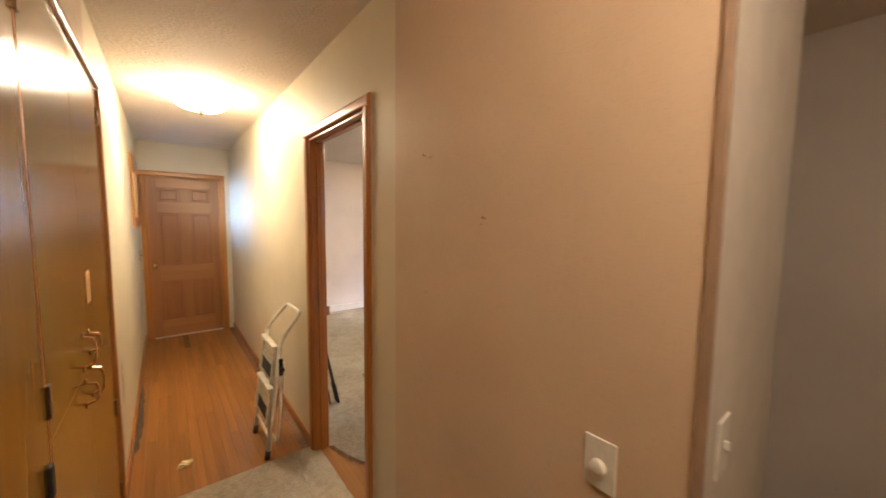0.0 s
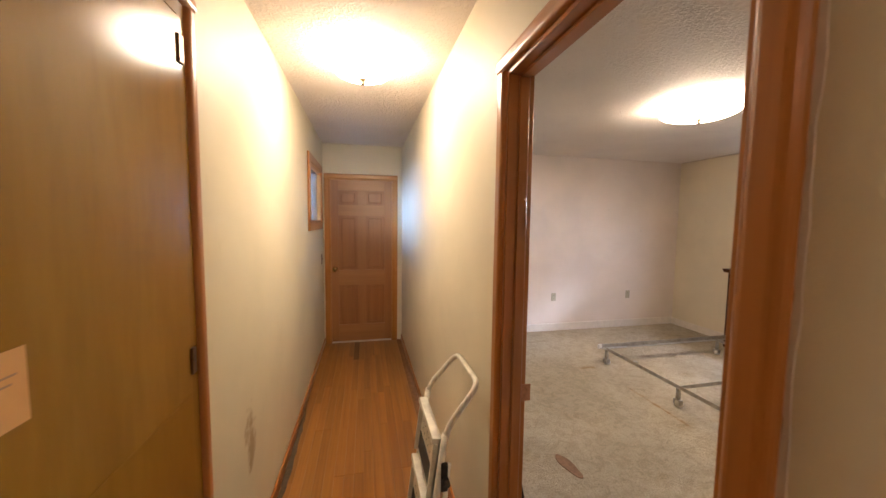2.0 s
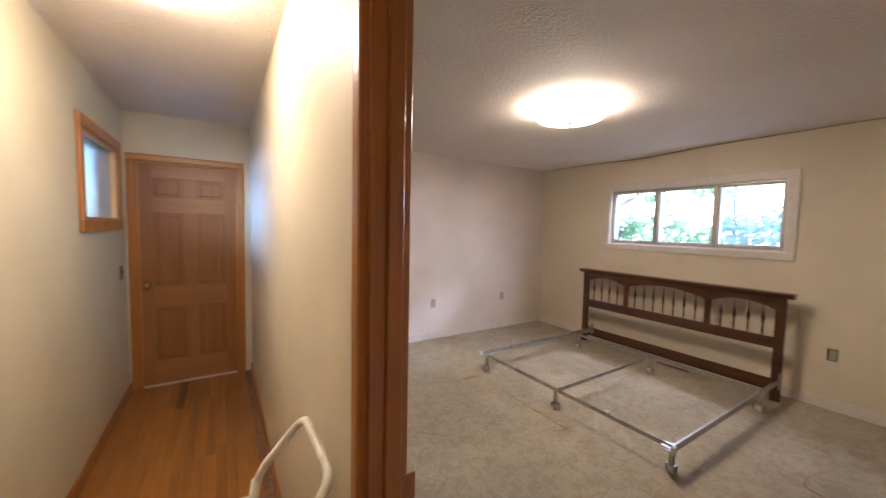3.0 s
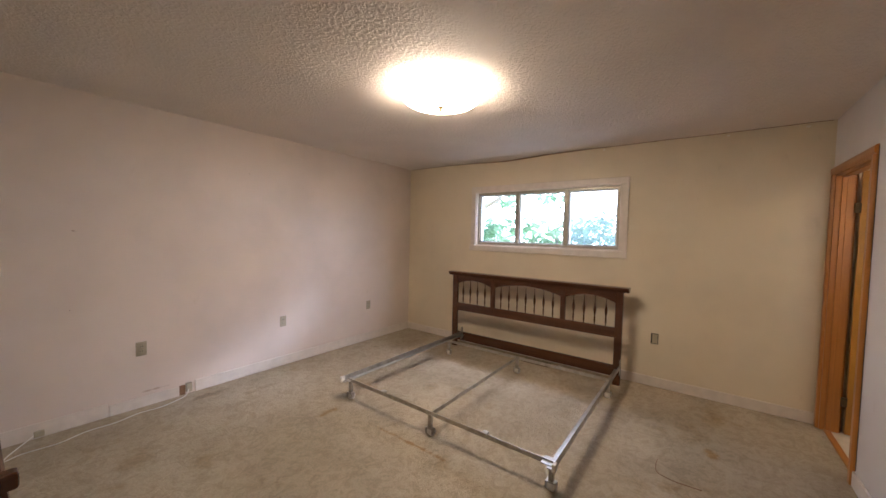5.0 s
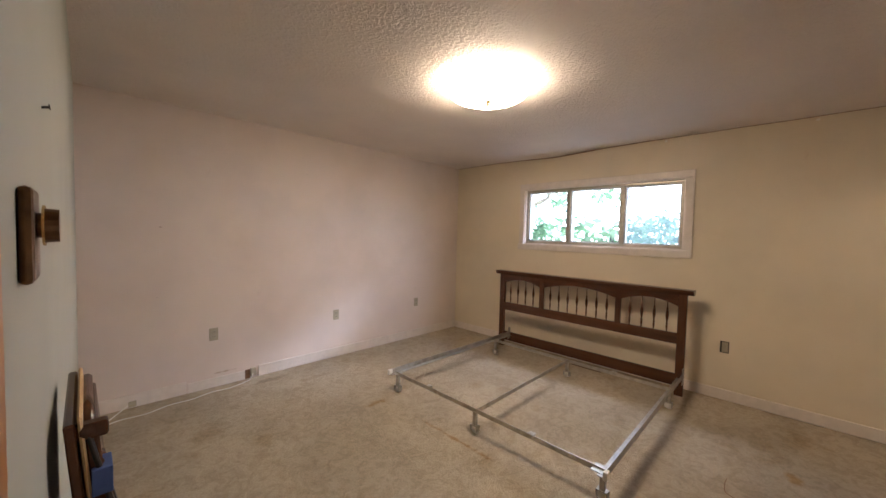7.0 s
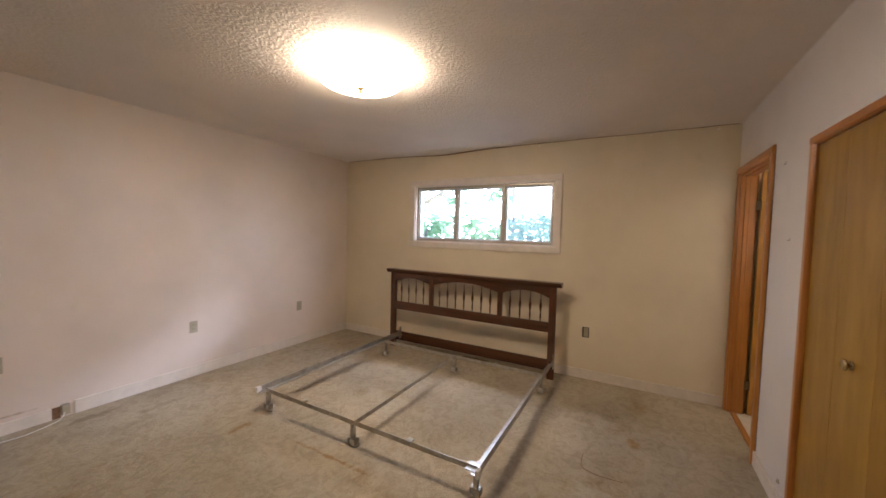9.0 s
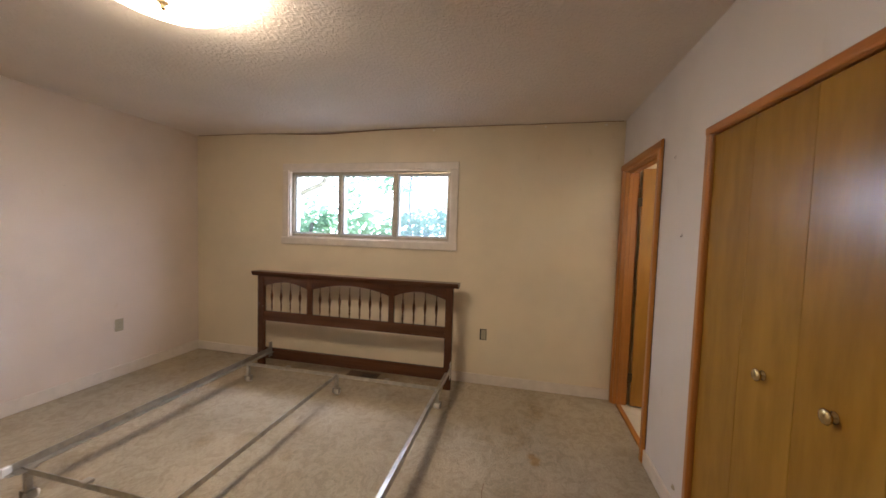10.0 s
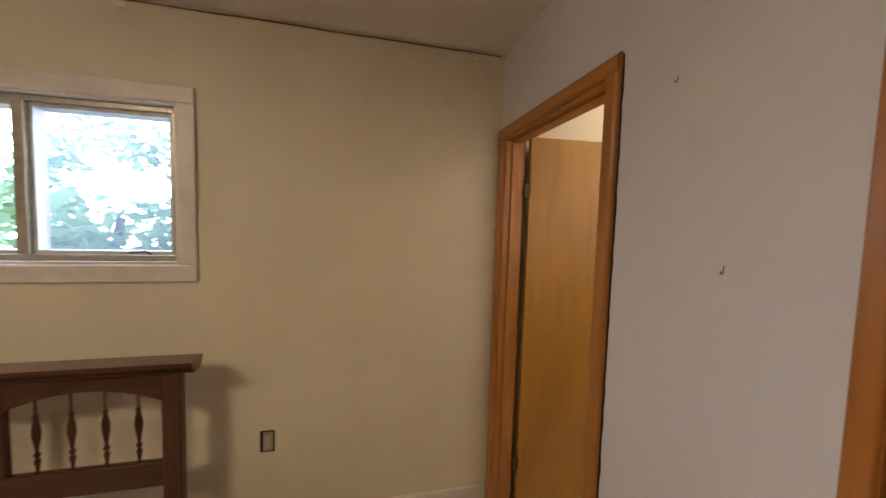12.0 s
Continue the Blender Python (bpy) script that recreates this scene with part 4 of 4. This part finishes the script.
# ---- step stool ----
def step_stool():
    ob = thing("step_stool", "folded cream-white metal step stool leaning on the hall wall", "step stool", pose(0.565, 1.57, 0))
    lean = 0.125
    for y, nm in ((0, "side_rail"), (0.36, "side_rail")):
        part(nm, tube([(0.0, y, 0.03), (lean * 0.74, y, 0.74)], 0.014, 8), CREAM_ENAMEL, ob, "", True)
        part("foot", tube([(-0.005, y, 0.0), (0.002, y, 0.055)], 0.018, 8), BLACK_RUBBER, ob, "black rubber foot", True)
    part("handle_hoop", tube(rounded([(lean * 0.62, 0.36, 0.62), (lean * 0.78, 0.36, 0.76), (0.225, 0.34, 0.91), (0.225, 0.02, 0.91), (lean * 0.78, 0, 0.76), (lean * 0.62, 0, 0.62)], 0.05), 0.012, 10), CREAM_ENAMEL, ob, "chipped cream tube hoop", True)
    part("rear_leg", tube(rounded([(0.115, 0.03, 0.60), (0.06, 0.02, 0.06), (0.06, 0.34, 0.06), (0.115, 0.33, 0.60)], 0.05), 0.010, 8), CREAM_ENAMEL, ob, "", True)
    for z0, z1 in ((0.47, 0.715), (0.20, 0.445)):
        m = pose(lean * z0 - 0.012, 0.018, z0, 0, math.degrees(math.atan(lean)), 0)
        h = z1 - z0
        st = part("step", boxes((-0.006, 0.006, 0, 0.324, 0, h), (-0.030, 0.008, 0, 0.324, h - 0.022, h), (-0.022, 0.006, 0, 0.012, 0, h - 0.022), (-0.022, 0.006, 0.312, 0.324, 0, h - 0.022), bevel=0.002, seg=1), CREAM_ENAMEL, ob)
        st.matrix_basis = m
        part("tread_pad", boxes((-0.010, -0.0065, 0.03, 0.294, 0.02, h * 0.42), bevel=0.001, seg=1), BLACK_RUBBER, st, "black ribbed rubber tread")
        for i in range(6):
            for k in range(3):
                part("rivet_hole", boxes((-0.0072, -0.0062, 0.05 + i * 0.042, 0.056 + i * 0.042, h * 0.52 + k * 0.032, h * 0.52 + 0.006 + k * 0.032)), DARK_METAL, st)
    part("lock_bracket", boxes((0.075, 0.100, -0.022, -0.010, 0.53, 0.64), bevel=0.004), DARK_METAL, ob, "black locking bracket")
    part("lock_knob", tube([(0.09, -0.045, 0.575), (0.09, -0.02, 0.575)], 0.014, 10), BLACK_RUBBER, ob, "", True)
    part("cross_brace", tube([(0.012, 0, 0.13), (0.012, 0.36, 0.13)], 0.008, 8), CREAM_ENAMEL, ob, "", True)


step_stool()

smear = ragged([(D0 - 0.060, 0.02), (D0 - 0.050, 0.02), (D0 - 0.050, 2.05), (D0 - 0.058, 2.05)], 0.035, 0.0025, 15)
setting("trim_caulk", extruded(smear, "x", HE - 0.0015, HE), WHITE_PAINT, "ragged white caulk line beside the door casing", "caulk")
smear = ragged([(B0 - 0.060, 0.10), (B0 - 0.050, 0.10), (B0 - 0.050, 2.05), (B0 - 0.058, 2.05)], 0.035, 0.002, 16)
setting("trim_caulk", extruded(smear, "y", BS, BS + 0.0015), DARK_METAL, "ragged dark gap beside the bathroom casing", "caulk")

# ---- hall wall pieces ----
def nail(m, label, metal=DARK_METAL):
    ob = thing("wall_nail", label, "nail", m)
    part("shank", tube([(0, 0, 0), (0, 0.012, 0.003)], 0.0022, 6), metal, ob)
    part("head", tube([(0, 0.012, 0.003), (0, 0.0135, 0.0032)], 0.0045, 8), metal, ob)


def hook(m, label):
    ob = thing("picture_hook", label, "hook", m)
    part("hook_wire", tube(rounded([(0, 0.001, 0.018), (0, 0.001, -0.006), (0, 0.012, -0.012), (0, 0.014, 0.0)], 0.004), 0.0018, 6), DARK_METAL, ob)


nail(pose(HE - 0.003, 0.235, 1.745, 0, 0, 90), "small painted nail stuck in the tan wallpaper", TRIM_BROWN)
nail(pose(HE - 0.003, -0.057, 1.532, 0, 0, 90), "small painted nail stuck in the tan wallpaper", TRIM_BROWN)
setting("trim_wallpaper_end", boxes((HE - 0.012, HE, RS - 0.002, RS + 0.016, 0, TOP - 0.002), bevel=0.003), TRIM_BROWN, "narrow brown wooden corner trim at the wallpaper's end", "trim")
dim = thing("dimmer_switch", "off-white wall dimmer with a round knob on the wallpaper", "switch", pose(HE - 0.003, -0.42, 1.005, 0, 0, 90))
part("plate", boxes((-0.035, 0.035, 0, 0.006, -0.057, 0.057), bevel=0.002), WHITE_PLASTIC, dim)
k = part("knob", lathe([(0.017, 0), (0.016, 0.012), (0.013, 0.015), (0.004, 0.0155)], 18), WHITE_PLASTIC, dim, "round white dimmer knob", True)
k.matrix_basis = pose(0, 0.006, -0.005, -90, 0, 0)


def toggle(m, label, plate):
    ob = thing("light_switch", label, "switch", m)
    part("plate", boxes((-0.035, 0.035, 0, 0.005, -0.057, 0.057), bevel=0.002), plate, ob)
    part("lever", boxes((-0.005, 0.005, 0.005, 0.016, -0.004, 0.012), bevel=0.002), plate, ob)


toggle(pose(0.93, RS, 1.10, 0, 0, 180), "white toggle light switch on the side wall", WHITE_PLASTIC)
toggle(pose(HW, 4.62, 1.075, 0, 0, -90), "brown toggle switch beside the hall end door", BRONZE)

# ---- scraps on the floor ----
def crumple(name, m, size, material, label, category, seed):
    rng = random.Random(seed)
    bm = bmesh.new()
    bmesh.ops.create_icosphere(bm, subdivisions=2, radius=1)
    for v in bm.verts:
        f = rng.uniform(0.55, 1.15)
        v.co = Vector((v.co.x * size[0] * f, v.co.y * size[1] * f, max(0.0, (v.co.z * 0.5 + 0.5) * size[2] * f)))
    ob = part(name, bm, material)
    ob.matrix_basis = m
    return tagged(ob, label, category)


crumple("paper_scrap", pose(0.152, 1.815, 0.001), (0.036, 0.026, 0.026), SCRAP, "crumpled pale scrap lying on the hall boards", "scrap", 3)
crumple("paper_scrap", pose(0.125, 1.80, 0.001), (0.020, 0.016, 0.014), SCRAP, "small torn scrap lying on the hall boards", "scrap", 5)


def flat(outline, z, thick, material, name, label, category):
    return setting(name, extruded(outline, "z", z - thick, z), material, label, category)


strip = [(0.862, D0 + 0.02), (0.862, D1 - 0.02), (0.925, D1 - 0.02)] + ragged([(0.935, 1.44), (0.965, 1.33), (1.0, 1.22), (1.07, 1.10), (1.10, 0.95)], 0.02, 0.008, 4)[:-18] + [(1.10, 0.95), (1.10, D0 + 0.02)]
flat(strip, 0.0035, 0.01, FLOOR_WOOD, "floor_threshold", "bare wooden strip where the bedroom carpet is torn back", "threshold")
rng = random.Random(11)
fray = bmesh.new()
for i in range(260):
    t = rng.random()
    pts = [(0.935, 1.44), (0.965, 1.33), (1.0, 1.22), (1.07, 1.10), (1.10, 0.95)]
    q = t * 3.999
    a, b = Vector(pts[int(q)]), Vector(pts[int(q) + 1])
    p = a.lerp(b, q - int(q))
    d = Vector((rng.uniform(-0.034, 0.002), rng.uniform(-0.022, 0.012)))
    w = rng.uniform(0.0014, 0.0034)
    v = [fray.verts.new((p.x + 0.006, p.y - w, 0.005)), fray.verts.new((p.x + 0.006, p.y + w, 0.005)), fray.verts.new((p.x + d.x, p.y + d.y + w * 0.4, 0.006 + rng.random() * 0.004)), fray.verts.new((p.x + d.x, p.y + d.y - w * 0.4, 0.006))]
    fray.faces.new(v)
tagged(part("carpet_fray", fray, BROWN_PAD), "frayed brown threads along the torn carpet edge", "carpet threads", "", "stuff")
hole = [(1.615 + 0.038 * math.cos(a) * (1 + 0.12 * math.sin(3 * a)) + 0.0 * math.sin(a), 2.233 + 0.115 * math.sin(a)) for a in (math.tau * i / 28 for i in range(28))]
hole = [(x - (y - 2.233) * 0.16, y) for x, y in hole]
flat(hole, 0.004, 0.004, BROWN_PAD, "carpet_hole", "brown oval bare patch in the bedroom carpet", "carpet patch")


gap = ragged([(HW + 0.015, 2.05), (HW + 0.035, 2.2), (HW + 0.05, 2.5), (HW + 0.04, 3.0), (HW + 0.015, 3.5)], 0.05, 0.006, 9)
flat(gap, 0.0022, 0.004, plain("rotten_wood", (0.10, 0.07, 0.045), 0.9, 0, 0.5, 40), "floor_gap", "dark broken board edge along the hall baseboard", "floor gap")


# ---- bedroom small things ----
def thermostat():
    ob = thing("thermostat", "dark bronze wall control with a brass-ringed knob", "wall control", pose(BW + 0.004, 1.70, 1.425, 0, 0, -90))
    part("plate", boxes((-0.035, 0.035, 0, 0.011, -0.048, 0.048), bevel=0.005), BRONZE, ob)
    for r0, r1, y0, y1, mt, nm in ((0.013, 0.013, 0.011, 0.015, BRONZE, "stem"), (0.021, 0.021, 0.015, 0.017, BRASS, "ring"), (0.018, 0.017, 0.017, 0.027, BRONZE, "knob")):
        p = part(nm, lathe([(r0, 0), (r1, y1 - y0)], 20), mt, ob)
        p.matrix_basis = pose(0, y0, 0.010, -90, 0, 0)


thermostat()


def leaning_bundle():
    ob = thing("folded_stand", "folded dark wooden stand with blue tape leaning on the wall", "wooden stand", pose(BW, 1.95, 0))

    def plank(name, x0, z0, x1, z1, t, ya, yb, mt, label=""):
        d = Vector((x1 - x0, 0, z1 - z0))
        ang = math.degrees(math.atan2(x1 - x0, z1 - z0))
        p = part(name, boxes((0, t, ya, yb, 0, d.length), bevel=0.003, seg=1), mt, ob, label)
        p.matrix_basis = pose(x0, 0, z0, 0, ang, 0)
        return p
    plank("back_board", 0.105, 0.006, 0.020, 1.115, 0.014, 0, 0.30, DARK_WOOD)
    plank("edge_strip", 0.121, 0.006, 0.036, 1.125, 0.006, 0, 0.29, PALE_WOOD, "pale bare wood strip")
    plank("middle_board", 0.129, 0.006, 0.044, 1.085, 0.018, 0.01, 0.29, DARK_WOOD)
    part("hinge_bar", tube([(0.048, 0.0, 1.098), (0.048, 0.29, 1.098)], 0.010, 8), DARK_WOOD, ob, "", True)
    part("hinge_block", boxes((0.034, 0.074, 0.004, 0.03, 1.082, 1.108), bevel=0.005), DARK_WOOD, ob)
    for y in (0.004, 0.045):
        plank("leg", 0.268, 0.004, 0.045, 1.09, 0.008, y, y + 0.024, DARK_METAL)
        plank("foot", 0.262, 0.002, 0.228, 0.17, 0.018, y - 0.004, y + 0.028, BLACK_RUBBER, "dark worn leg end")
        plank("inner_leg", 0.200, 0.004, 0.060, 1.03, 0.010, y + 0.012, y + 0.03, DARK_WOOD)
    for f in (0.25, 0.55, 0.80):
        x, z = 0.268 + (0.045 - 0.268) * f, 0.004 + 1.086 * f
        part("crossbar", tube([(x + 0.004, 0.008, z), (x + 0.004, 0.06, z)], 0.006, 8), DARK_WOOD, ob, "", True)
    part("brace", tube([(0.105, 0.0, 0.86), (0.150, 0.0, 0.66)], 0.007, 6), DARK_METAL, ob, "dark metal brace")
    part("tape", boxes((0.052, 0.078, -0.002, 0.05, 0.985, 1.03), bevel=0.001, seg=1), BLUE_TAPE, ob, "strip of blue masking tape")


leaning_bundle()


def cable():
    ob = thing("wall_cable", "thin white cable lying along the far wall's baseboard", "cable")
    pts = [(2.085, BN - 0.03, 0.05), (2.06, BN - 0.06, 0.006), (1.98, 4.70, 0.005), (1.86, 4.66, 0.005), (1.72, 4.68, 0.005), (1.58, 4.63, 0.005), (1.42, 4.64, 0.005), (1.28, 4.58, 0.005), (1.12, 4.60, 0.005), (0.97, 4.52, 0.005)]
    part("cord", tube(rounded(pts, 0.035), 0.003, 6), WHITE_PLASTIC, ob, "", True)
    part("cord", tube(rounded([(1.19, BN - 0.02, 0.03), (1.13, 4.74, 0.005), (1.06, 4.62, 0.005), (0.98, 4.40, 0.005)], 0.03), 0.004, 6), WHITE_PLASTIC, ob, "", True)


cable()
jack = thing("cable_jack", "small beige junction box on the broken baseboard", "junction box", pose(2.09, BN, 0.0))
part("box", boxes((-0.022, 0.022, -0.035, 0, 0.022, 0.098), bevel=0.003), BEIGE_PLASTIC, jack)
part("gap", boxes((-0.068, -0.024, -0.006, 0, 0.0, 0.085)), BROWN_PAD, jack, "dark gap in the baseboard")
stub = thing("cable_jack", "small beige plug low on the baseboard", "junction box", pose(1.21, BN - 0.014, 0.0))
part("box", boxes((-0.025, 0.025, -0.02, 0, 0.012, 0.055), bevel=0.004), BEIGE_PLASTIC, stub)


def floor_vent():
    ob = thing("floor_vent", "brown metal floor register under the headboard", "vent", pose(4.85, 2.66, 0.002))
    part("frame", boxes((-0.065, -0.05, -0.16, 0.16, 0, 0.006), (0.05, 0.065, -0.16, 0.16, 0, 0.006), (-0.05, 0.05, -0.16, -0.145, 0, 0.006), (-0.05, 0.05, 0.02, 0.16, 0, 0.006), bevel=0.001, seg=1), BRONZE, ob)
    part("backing", boxes((-0.05, 0.05, -0.145, 0.02, 0, 0.001)), BLACK_RUBBER, ob)
    for i in range(8):
        y = -0.135 + i * 0.02
        part("slat", boxes((-0.05, 0.05, y, y + 0.006, 0.001, 0.005)), BRONZE, ob)


floor_vent()
for x, z, lb in ((3.926, 1.904, "small hook in the lilac-white wall"), (3.783, 1.465, "small hook in the lilac-white wall")):
    hook(pose(x, BS, z) @ Matrix.Scale(0.6, 4), lb)
for x, z in ((2.62, 2.02), (4.62, 1.95), (3.80, 1.72), (1.37, 0.86), (4.35, 1.42)):
    nail(pose(x, BN, z, 0, 0, 180) @ Matrix.Scale(0.5, 4), "tiny nail in the pinkish wall")
nail(pose(BW, 2.0, 1.62, 0, 0, -90), "small nail in the wall beside the doorway")
for y in (2.05, 1.02, 0.52):
    crumple("ceiling_clip", pose(BE - 0.006, y, TOP - 0.045), (0.006, 0.014, 0.018), WHITE_PLASTIC, "small white clip under the ceiling edge", "clip", int(y * 100))
thread = thing("loose_thread", "loose brown carpet thread lying on the carpet", "thread")
part("strand", tube(rounded([(3.66, 1.34, 0.003), (3.60, 1.345, 0.003), (3.50, 1.335, 0.003), (3.47, 1.24, 0.003), (3.48, 1.10, 0.003)], 0.03), 0.0022, 5), BROWN_PAD, thread)
crumple("plaster_chip", pose(3.66, BS + 0.016, 0.16), (0.02, 0.006, 0.03), BEIGE_PLASTIC, "chipped plaster spot low on the closet wall", "plaster chip", 21)

# sagging plaster along the window wall's ceiling line
sag = bmesh.new()
rows_sag = []
for i in range(61):
    y = BS + (BN - BS) * i / 60
    d = 0.009 + 0.024 * math.exp(-((y - 3.25) / 0.45) ** 2) + 0.004 * noise.noise(Vector((y * 3, 0, 0)))
    rows_sag.append([sag.verts.new((BE - 0.16, y, TOP + 0.002)), sag.verts.new((BE - 0.05, y, TOP - d * 0.75)), sag.verts.new((BE - 0.010, y, TOP - d)), sag.verts.new((BE - 0.010, y, TOP + 0.002))])
for a, b in zip(rows_sag, rows_sag[1:]):
    for k in range(3):
        sag.faces.new((a[k], b[k], b[k + 1], a[k + 1]))
crack = bmesh.new()
rows_crack = []
for i in range(91):
    y = BS + 0.02 + (BN - BS - 0.04) * i / 90
    d = 0.009 + 0.024 * math.exp(-((y - 3.25) / 0.45) ** 2) + 0.004 * noise.noise(Vector((y * 3, 0, 0)))
    h = 0.002 + 0.006 * math.exp(-((y - 3.0) / 0.7) ** 2) + 0.003 * noise.noise(Vector((y * 9, 4, 0)))
    rows_crack.append([crack.verts.new((BE - 0.004, y, TOP - d + 0.002)), crack.verts.new((BE - 0.004, y, TOP - d - max(h, 0.002))), crack.verts.new((BE, y, TOP - d - max(h, 0.002)))])
for a, b in zip(rows_crack, rows_crack[1:]):
    for k in range(2):
        crack.faces.new((a[k], b[k], b[k + 1], a[k + 1]))
setting("ceiling_crack", crack, BROWN_PAD, "dark ragged crack between the window wall and ceiling", "crack")
setting("ceiling_edge", sag, CEILING, "sagging plaster edge along the ceiling", "ceiling", True)

# bathroom glimpse
mirror = thing("wall_frame", "golden wooden frame on the bathroom wall", "frame", pose(4.30, -1.70, 1.75))
part("frame", boxes((-0.30, 0.30, 0, 0.03, 0.26, 0.31), (-0.30, -0.25, 0, 0.03, -0.3, 0.26), (0.25, 0.30, 0, 0.03, -0.3, 0.26), (-0.30, 0.30, 0, 0.03, -0.35, -0.3), bevel=0.004), OAK_TRIM, mirror)
part("panel", boxes((-0.25, 0.25, 0, 0.015, -0.3, 0.26)), CREAM_PAINT, mirror)


# ---- outdoors ----
setting("ground", boxes((-60, -1.2, -60, 60, -0.5, -0.45), (5.15, 80, -60, 60, -0.5, -0.45), (-1.2, 5.15, 5.1, 60, -0.5, -0.45), (-1.2, 5.15, -60, -2.9, -0.5, -0.45)), GROUND, "dry grassy garden ground round the house", "ground")
setting("eave", extruded([(BE + 0.15, 2.30), (BE + 0.72, 2.17), (BE + 0.72, 2.12), (BE + 0.75, 2.12), (BE + 0.75, 2.40), (BE + 0.15, 2.52)], "y", -0.1, 6.0), WHITE_PAINT, "pale sloping roof eave over the window", "eave")
spout = thing("downspout", "pale bent rain downspout under the roof eave", "downspout")
part("pipe", tube(rounded([(BE + 0.79, 3.66, 2.30), (BE + 0.79, 3.68, 2.02), (BE + 0.79, 4.36, 1.74), (BE + 0.79, 4.42, 1.62), (BE + 0.79, 4.42, -0.45)], 0.05), 0.034, 8), SASH, spout, "", True)
part("gutter", extruded([(BE + 0.752, 2.36), (BE + 0.752, 2.28), (BE + 0.84, 2.28), (BE + 0.865, 2.36), (BE + 0.858, 2.36), (BE + 0.835, 2.286), (BE + 0.758, 2.286), (BE + 0.758, 2.36)], "y", -0.1, 6.0), SASH, spout)


# glowing planes added as bright sky; they also send light in through the windows
SKY_GLOW = glowing("glow_distance", (0.72, 0.82, 1.0), 8.0)
SKY_GLOW_WEST = glowing("glow_distance_west", (0.40, 0.66, 1.0), 5.0)
for x, haze in ((30, SKY_GLOW), (-30, SKY_GLOW_WEST)):
    setting("backdrop", boxes((x, x + 0.2, -30, 36, -0.5, 14)), haze, "glowing backdrop added as bright hazy distance beyond the garden", "backdrop")


def foliage(count, blobs, size, seed):
    rng = random.Random(seed)
    verts, faces = [], []
    for _ in range(count):
        cx, cy, cz, r = rng.choice(blobs)
        d = Vector((rng.gauss(0, 1), rng.gauss(0, 1), rng.gauss(0, 1))).normalized() * r * rng.uniform(0.35, 1.0)
        p = Vector((cx, cy, cz)) + Vector((d.x, d.y, d.z * 0.8))
        u = Vector((rng.gauss(0, 1), rng.gauss(0, 1), rng.gauss(0, 0.5))).normalized()
        w = u.cross(Vector((rng.gauss(0, 1), rng.gauss(0, 1), rng.gauss(0, 1)))).normalized()
        s = size * rng.uniform(0.6, 1.3)
        k = len(verts)
        verts += [p, p + u * s * 0.5 + w * s * 0.24, p + u * s, p + u * s * 0.5 - w * s * 0.24]
        faces.append((k, k + 1, k + 2, k + 3))
    me = bpy.data.meshes.new("crown")
    me.from_pydata([tuple(v) for v in verts], [], faces)
    return me


def tree(x, y, height, spread, seed, leaf, label, low=0.8, leaves=3500, size=0.12):
    rng = random.Random(seed)
    ob = thing("tree", label, "tree", pose(x, y, -0.45))
    part("trunk", tube([(0, 0, 0), (0.05, 0.03, height * 0.3), (-0.04, 0.08, height * 0.6), (0.05, 0.0, height * 0.9)], 0.035, 8), BARK, ob, "", True)
    blobs = []
    for i in range(16):
        a = rng.uniform(0, math.tau)
        r = spread * math.sqrt(rng.random())
        z = rng.uniform(low, height)
        blobs.append((r * math.cos(a), r * math.sin(a), z, rng.uniform(0.3, 0.6)))
    for bx, by, bz, _ in blobs[:5]:
        part("limb", tube([(0, 0.03, bz * 0.6), (bx * 0.5, by * 0.5, bz * 0.85), (bx, by, bz)], 0.014, 6), BARK, ob, "", True)
    me = foliage(leaves, blobs, size, seed + 1)
    me.materials.append(leaf)
    c = new("crown", me)
    c.parent = ob
    return ob


tree(7.5, 5.0, 2.2, 1.2, 1, LEAF, "broad green garden shrub outside the window", 0.6, 3400, 0.14)
tree(7.0, 3.2, 2.2, 0.7, 2, LEAF, "low leafy shrub outside the window", 0.4, 2400, 0.17)
tree(8.9, 1.9, 3.6, 1.2, 3, LEAF_SHADED, "green tree behind the shrub, leaves coloured dark for shade", 0.8, 2200)
tree(7.4, 0.6, 2.3, 0.8, 4, LEAF_SHADED, "leafy shrub with leaves coloured dark for shade", 0.3, 1800, 0.12)
tree(10.5, 4.0, 4.6, 1.8, 5, LEAF, "tall tree in the garden, leaves coloured light for sun", 1.0, 1700, 0.19)
tree(10.2, -1.2, 4.2, 1.7, 6, LEAF_SHADED, "tall tree in the garden, leaves coloured dark for shade", 0.8, 1500, 0.17)
tree(11.5, 8.0, 4.8, 2.0, 8, LEAF, "tall tree further along the garden, leaves coloured light for sun", 1.0, 1500, 0.17)

# boards last: they are many
hall_boards()
